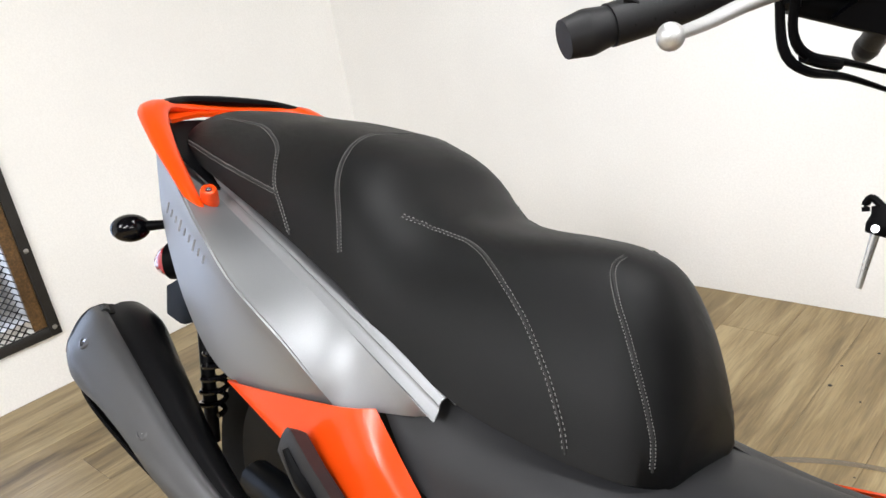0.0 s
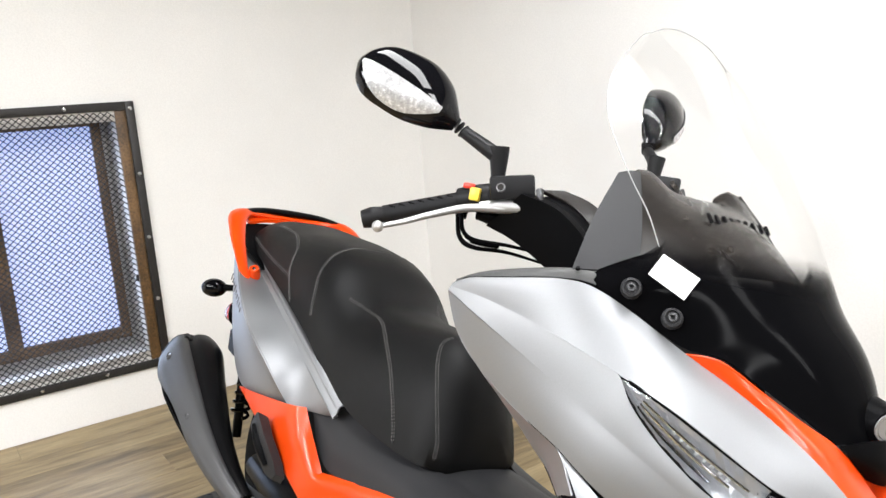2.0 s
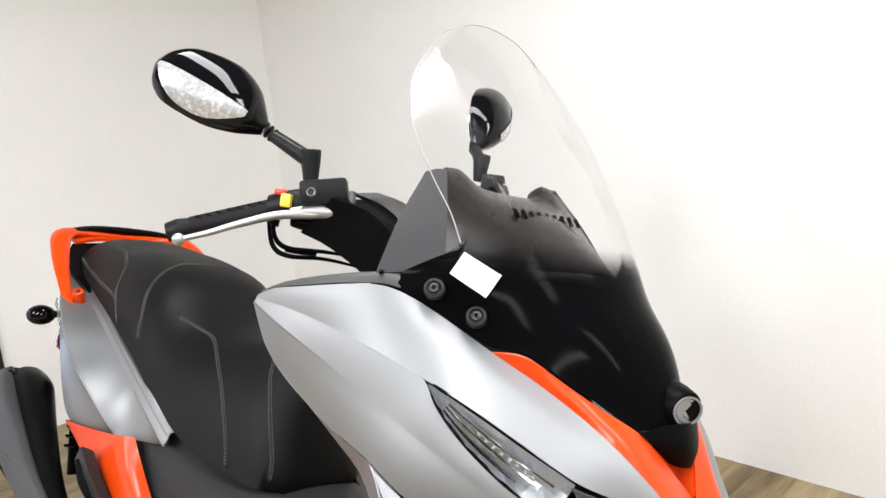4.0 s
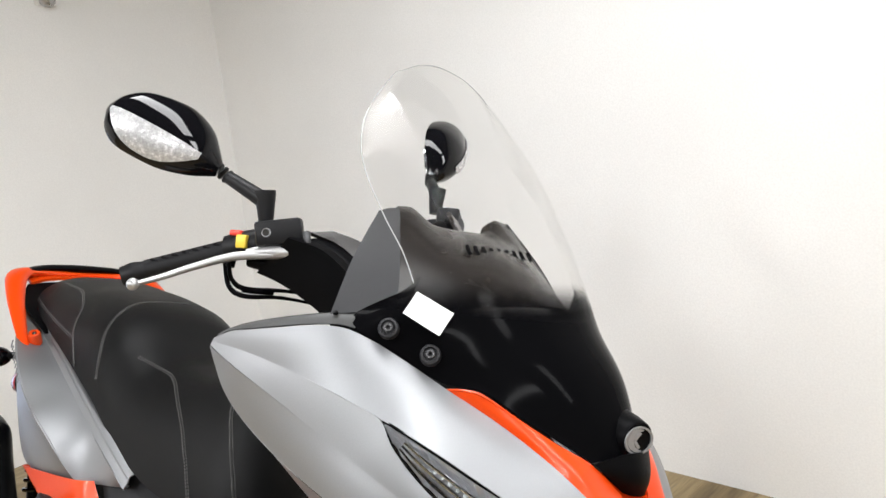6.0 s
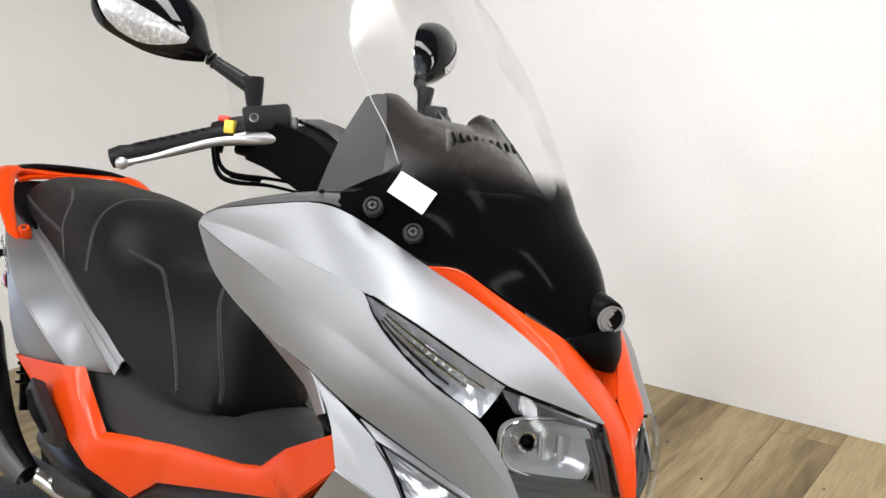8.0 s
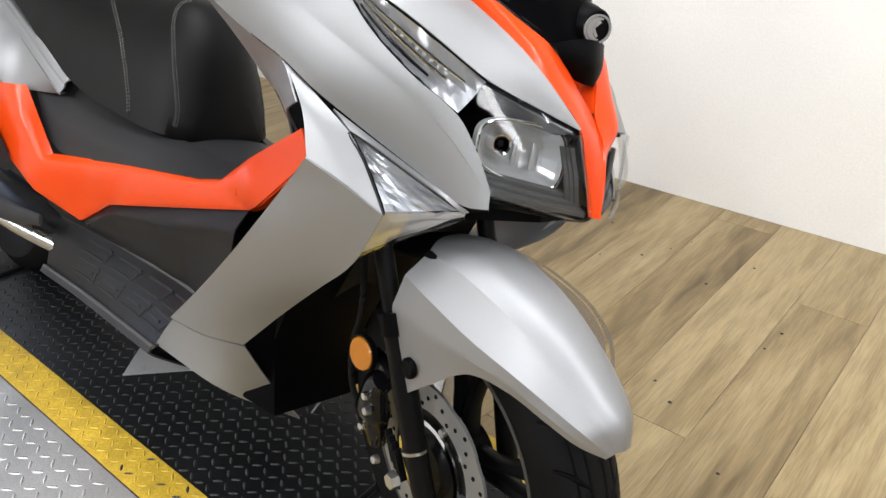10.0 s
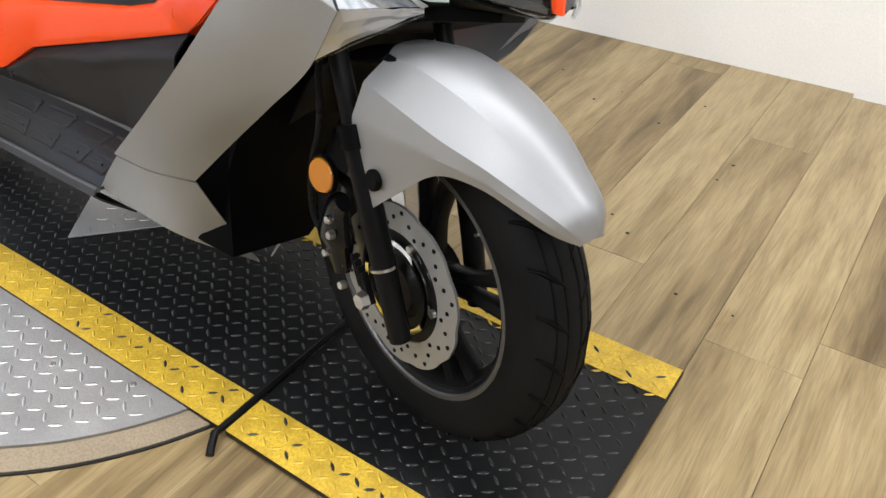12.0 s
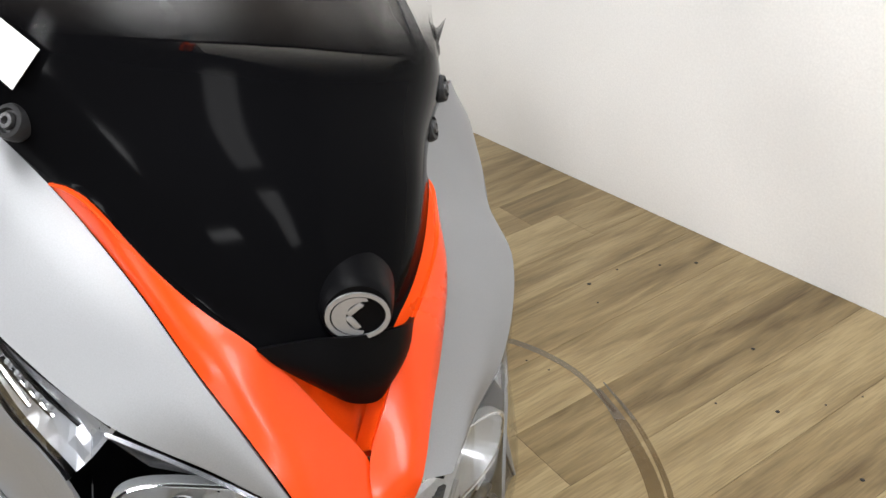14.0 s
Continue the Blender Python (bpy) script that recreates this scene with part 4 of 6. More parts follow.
D = (-0.125, 0.075, 0.0)
both("headlight_housing", [between(HT, HT, 0, (-0.008, 0.006, -0.004)), between(HT, HM, 0.5, D), between(HM, HB, 0.4, D), between(HB, HB, 0, (-0.008, 0.006, 0.004))], SATIN, "black lamp housing", nu=16, nv=14)
for k, (u, d) in enumerate(((0.5, 0.026), (0.68, 0.018), (0.84, 0.01))):
    lo = between(HM, HB, u + 0.14, (-d, 0.4 * d, 0))
    both("lamp_trim", [between(HM, HB, u, (-d - 0.006, 0.4 * d + 0.003, 0)), between(HM, HB, u + 0.05, (-d, 0.4 * d, 0)), lo], CAPTRIM, "stepped grey lamp trim", nu=16, nv=6)
    side = [between([HT[2]], [HM[2]], w)[0] for w in (0.35, 0.7)] + [HM[2], between([HM[2]], [HB[2]], u + 0.1)[0]]
    side = [(x - d - 0.004 * k, y - 0.012 + 0.005 * k, z) for x, y, z in side]
    both("trim_side", [side, [(x + 0.002, y + 0.007, z) for x, y, z in side]], CAPTRIM, "", nu=12, nv=3)
for s in (0, 1):
    c, n = (0.012, -0.115, 0.722), (0.92, -0.37, 0.06)
    m = frame_at(mir(c) if s else c, (n[0], -n[1] if s else n[1], n[2]))
    secs = []
    for f, d in ((0.02, -0.043), (0.35, -0.038), (0.55, -0.032), (0.75, -0.022), (0.95, -0.004), (1.0, 0.004), (1.05, 0.004), (1.05, -0.006)):
        ring = []
        for k in range(32):
            a = 2 * math.pi * k / 32
            x, y = math.copysign(abs(math.cos(a)) ** 0.55, math.cos(a)) * 0.067, math.copysign(abs(math.sin(a)) ** 0.6, math.sin(a)) * 0.038
            side = x / 0.067 * (-1 if s else 1)
            ring.append(m @ Vector((x * f, (y * (1 + 0.16 * side) - 0.008 * side) * f, d)))
        secs.append(ring)
    bowl = part("reflector_bowl", rings(secs, False), BOWL, scooter, "chromed headlight reflector", smooth=False)
    for k in range(4):
        part("reflector_step", moved(block((0.008, 0.044 - 0.004 * k, 0.003), 0.001, (0.008 + 0.011 * k, -0.002 - 0.002 * k, -0.036 + 0.0055 * k)), m @ pose(0, 0, 0, 0, -10 + 14 * (k % 2), 0)), BOWL, bowl)
    part("bulb_collar", moved(lathe([(0.011, -0.012), (0.0135, -0.011), (0.0145, -0.016), (0.014, -0.042), (0.011, -0.04)], 28, "z", True), m @ Matrix.Translation((-0.022, 0.006, 0))), CHROME, bowl, "bright ring round the bulb")
    part("bulb", moved(lathe([(0.0, -0.014), (0.005, -0.016), (0.007, -0.022), (0.008, -0.04), (0.0, -0.04)], 16), m @ Matrix.Translation((-0.022, 0.006, 0))), SATIN, bowl, "dark bulb cap")
    part("bowl_rim", tube([mm for mm in secs[5]] + [secs[5][0]], 0.0016, 64, 6, False), CHROME, bowl)
# front turn signal
SIG = [[SIG_L[0], SIG_R[0], SIG_R[0]], [SIG_L[1], (-0.1, -0.266, 0.686), SIG_R[1]], [SIG_L[2], (-0.066, -0.248, 0.658), SIG_R[2]], [SIG_L[3], (-0.033, -0.228, 0.632), SIG_R[3]]]
SIG = [[SIG_L[0], (-0.1335, -0.2765, 0.71), (-0.133, -0.276, 0.71)], *SIG[1:]]
FOOT = [[SIG_L[3], (-0.033, -0.228, 0.631), (-0.001, -0.186, 0.638)], [(-0.105, -0.2585, 0.552), (-0.06, -0.226, 0.59), (-0.002, -0.185, 0.633)]]
both("turn_signal_lens", SIG, LENS, "clear triangular turn signal lens", nu=14, nv=16, thick=0.002)
both("signal_foot", FOOT, LENS, "clear lower signal edge", nu=12, nv=6, thick=0.003)
for s in (0, 1):
    for rows, a_, b_ in ((SIG, 9, 12), (FOOT, 9, 5)):
        rows = [between(r, r, 0, (-0.01, 0.013, 0)) for r in rows]
        part("turn_signal_back", facets(flipped(rows) if s else rows, a_, b_, 0.0022, 5), FACET, scooter, "faceted silver reflector", smooth=False)
    for k in range(5):
        f = 0.16 + 0.17 * k
        q = [tuple(Vector(SIG_L[3]).lerp(Vector(SIG_R[3]), f) + Vector((-0.004, 0.005, 0))), tuple(Vector(SIG_L[2]).lerp(Vector(SIG_R[2]), f) + Vector((-0.004, 0.005, -0.004)))]
        part("lens_rib", tube([mir(p) for p in q] if s else q, 0.0024, 4, 6), LENS, scooter)
    rim = [*SIG_L[::-1], *SIG_R[1:]]
    part("signal_rim", tube([mir(p) for p in rim] if s else rim, 0.0016, 50, 6), GREY, scooter)

# seat
YS = -0.04
SEC = [(-0.722, 0.63, 0.045, 0.07, 0.575), (-0.735, 0.69, 0.055, 0.082, 0.566), (-0.76, 0.75, 0.066, 0.095, 0.562), (-0.795, 0.794, 0.075, 0.112, 0.562), (-0.845, 0.812, 0.088, 0.132, 0.565), (-0.92, 0.816, 0.108, 0.152, 0.575), (-1.02, 0.815, 0.135, 0.178, 0.6),
       (-1.1, 0.825, 0.15, 0.19, 0.635), (-1.16, 0.86, 0.162, 0.195, 0.67), (-1.21, 0.905, 0.168, 0.2, 0.705), (-1.29, 0.935, 0.168, 0.202, 0.74), (-1.42, 0.953, 0.162, 0.2, 0.793), (-1.55, 0.96, 0.154, 0.196, 0.838), (-1.66, 0.967, 0.148, 0.188, 0.872), (-1.735, 0.967, 0.13, 0.172, 0.888), (-1.775, 0.955, 0.1, 0.145, 0.9)]
SA, SB = cr([(s[0], s[1], s[2]) for s in SEC], 240), cr([(s[0], s[3], s[4]) for s in SEC], 240)


def seat_at(x, a, lift=0.0):
    """The seat's skin at x along it and at the angle a across it: 0 the right lower edge, pi the left."""
    i = min(range(240), key=lambda k: abs(SA[k].x - x))
    zt, w, wb, zb = SA[i].y, SA[i].z, SB[i].y, SB[i].z
    c, s = math.cos(a), max(0.0, math.sin(a))
    y = -math.copysign(abs(c) ** 0.66, c)
    return Vector((x, YS + y * (wb + (w - wb) * s ** 0.8), zb + (zt - zb) * s ** 0.6)) + lift * Vector((0, y, 0.8 * s + 0.1)).normalized()


secs = []
for i in range(0, 240, 3):
    x = SA[i].x
    secs.append([seat_at(x, math.pi * k / 27) for k in range(28)] + [(x, YS + SB[i].y * 0.8, SB[i].z - 0.012), (x, YS - SB[i].y * 0.8, SB[i].z - 0.012)])
seat = part("seat", rings(secs), SEAT, scooter, "black vinyl two-level seat with grey stitching", angle=65)


def seam(path, gap=0.003, mirror=True):
    """A sewn seam: a sunken welt with a row of stitches on either side."""
    for s in ((0, 1) if mirror else (0,)):
        pts = cr([(x, math.pi - a if s else a, 0) for x, a in path], 46)
        mid = [seat_at(p.x, p.y, 0.0004) for p in pts]
        side = []
        for i in range(46):
            d = (mid[min(i + 1, 45)] - mid[max(i - 1, 0)]).normalized()
            e = 1e-2
            n = (seat_at(pts[i].x + e, pts[i].y) - seat_at(pts[i].x - e, pts[i].y)).cross(seat_at(pts[i].x, pts[i].y + e) - seat_at(pts[i].x, pts[i].y - e)).normalized()
            side.append((d.cross(n).normalized(), n if n.z > 0 or abs(n.z) < 0.3 else -n))
        part("welt", tube(mid, 0.0016, 46, 6), SEATFLOCK, seat)
        bits = []
        for g in (-gap, gap):
            row = cr([m + k[0] * g for m, k in zip(mid, side)], 130)
            for i in range(0, 128, 2):
                bits.append(tube([row[i], row[i].lerp(row[i + 1], 0.6), row[i + 1]], 0.00065, 3, 4))
        part("stitching", merged(*bits), THREAD, seat, "pale grey double stitching")


seam([(-1.148, 0.85), (-1.115, 0.98), (-1.064, 1.04), (-1.02, 0.94), (-0.978, 0.74), (-0.945, 0.58), (-0.911, 0.42), (-0.878, 0.25), (-0.845, 0.09), (-0.825, 0.005)])
seam([(-0.838, 1.33), (-0.838, 1.06), (-0.817, 0.78), (-0.789, 0.56), (-0.76, 0.35), (-0.744, 0.18), (-0.738, 0.03)])
seam([(-1.204, 0.1), (-1.224, 0.3), (-1.255, 0.55), (-1.279, 0.88), (-1.303, 1.3), (-1.308, math.pi / 2)], 0.0035)
seam([(-1.71, 0.1), (-1.6, 0.1), (-1.508, 0.11), (-1.44, 0.125), (-1.38, 0.14)])
seam([(-1.66, 0.83), (-1.6, 0.86), (-1.527, 0.85), (-1.435, 0.6), (-1.405, 0.35), (-1.386, 0.18), (-1.347, 0.05), (-1.325, 0.005)])

# tail: a narrow ledge beside the seat, a bright upper face and a darker rear face, with a crease between them
LEDGE = [(-1.745, -0.205, 0.895), (-1.6, -0.22, 0.848), (-1.485, -0.229, 0.809), (-1.35, -0.236, 0.762), (-1.217, -0.241, 0.712), (-1.09, -0.24, 0.657), (-0.992, -0.231, 0.606)]
TCREASE = [(-1.752, -0.25, 0.902), (-1.63, -0.281, 0.85), (-1.488, -0.319, 0.8), (-1.408, -0.334, 0.765), (-1.362, -0.337, 0.736), (-1.319, -0.336, 0.71), (-1.261, -0.335, 0.685), (-1.21, -0.324, 0.652), (-1.172, -0.306, 0.612), (-1.15, -0.277, 0.567)]
TBOT = [(-1.15, -0.277, 0.567), (-1.09, -0.256, 0.572), (-1.03, -0.236, 0.58), (-1.005, -0.224, 0.587)]
TREAR = [(-1.765, -0.248, 0.893), (-1.787, -0.225, 0.748), (-1.682, -0.245, 0.643), (-1.562, -0.267, 0.575), (-1.462, -0.283, 0.544), (-1.377, -0.29, 0.538), (-1.27, -0.295, 0.553), (-1.151, -0.276, 0.566)]
LFOOT = [(x, y - 0.009, z - 0.021) for x, y, z in LEDGE]
both("tail_ledge", [[(x, y + 0.028, z - 0.01) for x, y, z in LEDGE], [(x, y + 0.018, z + 0.004) for x, y, z in LEDGE], [(x, y + 0.004, z + 0.003) for x, y, z in LEDGE], [(x, y, z - 0.003) for x, y, z in LEDGE]], SILVER, "silver ledge beside the seat", nu=40, nv=10)
both("ledge_face", [[(x, y, z - 0.003) for x, y, z in LEDGE], [(x, y - 0.001, z - 0.01) for x, y, z in LEDGE], LFOOT], SILVER, "shaded step below the ledge", nu=40, nv=6)
both("tail_panel", swelled(LFOOT, TCREASE + TBOT[1:], 24, (0.0, 0.25, 0.5, 0.75, 1.0), (0.0, -0.002, -0.003, -0.002, 0.0), (0.0, -0.8, 0.5)), SILVER, "satin silver upper tail panel", nu=56, nv=18)
both("tail_side", swelled(TCREASE, TREAR, 20, (0.0, 0.2, 0.45, 0.75, 1.0), (0.0, -0.008, -0.006, 0.0, 0.0), (0.0, -1.0, 0.0)), SILVER, "satin silver tail side panel", nu=50, nv=18)
for k in range(9):
    p = Vector((-1.646, -0.284, 0.79)).lerp(Vector((-1.443, -0.322, 0.731)), k / 8)
    part("script_bar", moved(block((0.0035, 0.014 + 0.008 * ((k * 2) % 3 == 0), 0.003), 0.001), frame_at(p, (-0.2, -0.97, 0.1)) @ pose(0, 0, 0, 0, 0, -20)), BADGE, scooter, "chrome badge bar")
GRAB = [(-1.503, -0.294, 0.797), (-1.57, -0.291, 0.842), (-1.69, -0.275, 0.914), (-1.79, -0.24, 0.964), (-1.835, -0.15, 0.966), (-1.845, YC, 0.966)]
GW = [0.011, 0.02, 0.028, 0.028, 0.021, 0.019]
NEAR_IN = [(x, YC + (YC - y) * 0.66, z) for x, y, z in GRAB[-2::-1]]
part("grab_rail", tube(GRAB + NEAR_IN, GW + GW[-2::-1], 70, 14, squash=0.5), ORANGE, scooter, "glossy orange grab rail")
PAD = [(-1.8, -0.222, 0.972), (-1.838, -0.15, 0.982), (-1.848, YC, 0.984)]
part("grab_pad", tube(PAD + [(x, YC + (YC - y) * 0.66, z) for x, y, z in PAD[-2::-1]], [0.018, 0.025, 0.025, 0.025, 0.018], 40, 12, squash=0.45), BLACK, scooter, "black grab rail pad")
web = [[(-1.81, -0.222, 0.952), (-1.835, -0.15, 0.957), (-1.845, YC, 0.957)], [(-1.775, -0.215, 0.936), (-1.795, -0.14, 0.95), (-1.8, YC, 0.953)]]
part("rail_web", sheet([r + [(x, YC + (YC - y) * 0.66, z) for x, y, z in r[-2::-1]] for r in web], nu=30, nv=8, thick=0.008), ORANGE, scooter, "orange web between rail and seat")
for s in (0, 1):
    c = (-1.518, -0.272, 0.826)
    m = frame_at(mir(c) if s else c, (0.5, 0.35 if s else -0.35, 0.8))
    lug = part("rail_lug", moved(lathe([(0, 0.008), (0.007, 0.008), (0.0075, 0.012), (0.0125, 0.011), (0.015, 0.004), (0.016, -0.02), (0, -0.02)], 20), m), ORANGE, scooter)
    part("lug_bolt", moved(lathe([(0, 0.011), (0.0045, 0.011), (0.006, 0.008), (0, 0.008)], 12), m), STEEL, lug)
part("tail_cover", sheet(across([[(-1.56, -0.235, 0.83), (-1.58, -0.12, 0.84), (-1.58, YC, 0.84)], [(-1.69, -0.256, 0.898), (-1.71, -0.15, 0.898), (-1.72, YC, 0.9)], [(-1.775, -0.222, 0.938), (-1.8, -0.15, 0.944), (-1.81, YC, 0.948)]]), nu=20, nv=10, thick=0.004), BLACK, scooter, "black cover behind the seat")
part("tail_tray", sheet(across([[(-1.7, -0.19, 0.885), (-1.72, -0.12, 0.89), (-1.73, YC, 0.892)], [(-1.76, -0.19, 0.9), (-1.79, -0.12, 0.905), (-1.8, YC, 0.906)], [(-1.77, -0.21, 0.83), (-1.82, -0.12, 0.83), (-1.84, YC, 0.83)]]), nu=16, nv=10), BLACK, scooter)
for s in (0, 1):
    red = [(-1.8, -0.17, 0.66), (-1.835, -0.19, 0.655), (-1.862, -0.195, 0.648)]
    lens = part("tail_light", tube([mir(p) for p in red] if s else red, [0.018, 0.03, 0.02], 14, 16, squash=1.25), REDLENS, scooter, "dark red tail light lens")
    part("lens_band", tube([mir(p) for p in red[:2]] if s else red[:2], [0.031, 0.031], 4, 16, squash=1.25), BLACK, lens)
    pts = [(-1.78, -0.18, 0.735), (-1.83, -0.205, 0.732), (-1.86, -0.225, 0.727)]
    sig = part("rear_signal", tube([mir(p) for p in pts] if s else pts, [0.011, 0.009, 0.011], 10, 10), BLACK, scooter, "black rear turn signal on a stalk")
    bm = bmesh.new()
    bmesh.ops.create_uvsphere(bm, u_segments=20, v_segments=12, radius=1.0, matrix=frame_at(mir((-1.89, -0.25, 0.72)) if s else (-1.89, -0.25, 0.72), (-0.6, 0.75 if s else -0.75, -0.1)) @ Matrix.Diagonal((0.03, 0.029, 0.04, 1)))
    bulb = part("signal_bulb", bm, GLOSS, sig)
    q = (-1.883, -0.268, 0.737)
    part("bulb_screw", moved(lathe([(0, 0.002), (0.004, 0.001), (0.005, -0.003), (0, -0.003)], 10), frame_at(mir(q) if s else q, (0.3, 0.6 if s else -0.6, 0.7))), STEEL, bulb)
hugger = part("plate_bracket", sheet([[(-1.79, -0.18, 0.62), (-1.82, YC, 0.63), (-1.79, 0.12, 0.62)], [(-1.87, -0.18, 0.59), (-1.89, YC, 0.6), (-1.87, 0.12, 0.59)], [(-1.9, -0.17, 0.53), (-1.93, YC, 0.53), (-1.9, 0.11, 0.53)]], nu=14, nv=10, thick=0.014), BLACK, scooter, "black number plate bracket")
part("bracket_side", sheet([[(-1.76, -0.185, 0.63), (-1.8, -0.186, 0.625), (-1.87, -0.184, 0.595)], [(-1.76, -0.18, 0.54), (-1.81, -0.18, 0.525), (-1.89, -0.175, 0.53)]], nu=10, nv=6, thick=0.012), BLACK, hugger)
# rear shock with its coil
coil = []
for k in range(90):
    a, f = 2 * math.pi * k / 12, k / 89
    coil.append((-1.665 + 0.035 * f + 0.024 * math.cos(a), -0.19 + 0.024 * math.sin(a), 0.38 + 0.2 * f))
shock = part("shock_absorber", tube([(-1.66, -0.19, 0.32), (-1.68, -0.19, 0.45), (-1.705, -0.19, 0.6)], 0.014, 8, 12), SATIN, scooter, "black rear shock absorber")
part("coil_spring", tube(coil, 0.0055, 220, 6), GLOSS, shock, "black coil spring")
# rear wheel and swing arm
rear = new("rear_wheel")
rear.parent = scooter
rear.matrix_local = pose(-1.565, YC, 0.268)
part("tyre", lathe([(0.165, -0.055), (0.19, -0.068), (0.225, -0.072), (0.257, -0.048), (0.27, 0), (0.257, 0.048), (0.225, 0.072), (0.19, 0.068), (0.165, 0.055)], 56, "y", True), RUBBER, rear)
part("rim", lathe([(0.17, -0.055), (0.172, -0.04), (0.15, -0.02), (0.06, -0.02), (0.05, -0.05), (0.0, -0.05), (0.0, 0.03), (0.15, 0.02), (0.172, 0.04), (0.17, 0.055), (0.16, 0.05)], 48, "y"), SATIN, rear)
part("swing_arm", tube([(-1.05, -0.16, 0.26), (-1.3, -0.17, 0.27), (-1.565, -0.15, 0.268)], [0.05, 0.045, 0.035], 16, 12), SATIN, scooter)
# silencer
EX = [(-1.265, -0.302, 0.285), (-1.295, -0.31, 0.296), (-1.38, -0.322, 0.325), (-1.5, -0.326, 0.366), (-1.68, -0.318, 0.43), (-1.8, -0.308, 0.468), (-1.885, -0.298, 0.492)]
ER = [0.02, 0.05, 0.07, 0.077, 0.077, 0.074, 0.072]
EXL, EXR = cr(EX, 81), cr([(r_, i * 1e-4, 0) for i, r_ in enumerate(ER)], 81)


def ex_skin(f, a, r=1.0):
    """A point on the silencer: f along it, a its turn in degrees from the outer side (0) to the top (90)."""
    i = max(0, min(80, round(80 * f)))
    d = (EXL[min(80, i + 1)] - EXL[max(0, i - 1)]).normalized()
    out = Vector((0, -1, 0))
    out = (out - d * out.dot(d)).normalized()
    up = out.cross(d) if out.cross(d).z > 0 else d.cross(out)
    c, s = abs(math.cos(radians(a - 20))), abs(math.sin(radians(a - 20)))
    r *= (c ** 3 + s ** 3) ** (-1 / 3)  # a rounded box
    return EXL[i] + (out * math.cos(radians(a)) + up * math.sin(radians(a))) * EXR[i].x * r


FS = (0.0, 0.06, 0.15, 0.28, 0.42, 0.56, 0.7, 0.84, 0.93, 1.0)
sil = part("silencer", rings([[ex_skin(f, a * 15, 0.45 if -75 < a * 15 < 20 else 0.86) for a in range(-12, 12)] for f in FS]), SATIN, scooter, "dark grey silencer with a heat shield")
part("heat_shield", sheet([[ex_skin(f, a + max(0.0, -a) * math.sin(math.pi * min(1, max(0, (f - 0.35) / 0.5))) * 0.7, r) for f in FS] for a, r in ((-24, 0.97), (-20, 1.02), (0, 1.02), (18, 1.0), (36, 1.0), (52, 1.02), (62, 1.05), (70, 1.05), (75, 1.0))], nu=44, nv=30, thick=0.004), MUFFLER, sil, "matt grey heat shield")
part("upper_cover", sheet([[ex_skin(f, a, r) for f in FS] for a, r in ((70, 0.98), (78, 0.93), (86, 0.95), (94, 1.08), (104, 1.2), (122, 1.26), (150, 1.16), (180, 1.0))], nu=40, nv=24, thick=0.004), SATIN, sil, "dark upper silencer cover")
part("shield_rail", sheet([[ex_skin(f, a - 8 * math.sin(math.pi * f) ** 2, r * (1 + 0.16 * math.sin(math.pi * min(1, (f - 0.3) / 0.66)))) for f in (0.3, 0.4, 0.5, 0.6, 0.72, 0.84, 0.96)] for a, r in ((-34, 1.03), (-38, 1.05), (-43, 1.03), (-47, 0.97))], nu=40, nv=8, thick=0.005), SATIN, sil, "curved rail below the shield slot")
part("shield_foot", sheet([[ex_skin(f, a, 1.01) for f in (0.0, 0.1, 0.2, 0.3, 0.38)] for a in (-20, -34, -50)], nu=20, nv=8, thick=0.005), MUFFLER, sil)
part("shield_tail", sheet([[ex_skin(f, a, 1.01) for f in (0.8, 0.87, 0.94, 1.0)] for a in (-20, -34, -50)], nu=12, nv=8, thick=0.005), SATIN, sil)
part("end_cap", rings([[ex_skin(0.95, a * 15, 1.035) for a in range(-12, 12)], [ex_skin(1.0, a * 15, 1.05) for a in range(-12, 12)]] + [[ex_skin(1.0, a * 15, r) + Vector((-dx, 0.0, 0.3 * dx)) for a in range(-12, 12)] for r, dx in ((1.03, 0.012), (0.86, 0.02), (0.5, 0.012))]), BLACK, sil, "black end cap with a notch")
part("cap_notch", tube([ex_skin(0.95, 74, 1.05), ex_skin(0.985, 76, 1.06)], 0.009, 4, 10), SEATFLOCK, sil)
for f, a in ((0.5, 30), (0.9, 34)):
    p = ex_skin(f, a, 1.01)
    m = frame_at(p, ex_skin(f, a, 1.2) - p)
    b = part("shield_recess", moved(lathe([(0.011, -0.001), (0.0125, 0.0035), (0.0165, 0.002), (0.0175, -0.004), (0.011, -0.004)], 20, "z", True), m), MUFFLER, sil)
    part("recess_floor", moved(lathe([(0, 0.0), (0.0115, 0.0), (0.0115, -0.004), (0, -0.004)], 14), m), SEATFLOCK, b)
    part("shield_bolt", moved(lathe([(0, 0.003), (0.0045, 0.003), (0.006, 0.0005), (0.006, -0.003), (0, -0.003)], 6), m), STEEL, b)
part("exhaust_pipe", tube([(-1.22, -0.29, 0.297), (-1.12, -0.25, 0.27), (-1.0, -0.2, 0.25)], 0.018, 14, 12), STEEL, scooter)
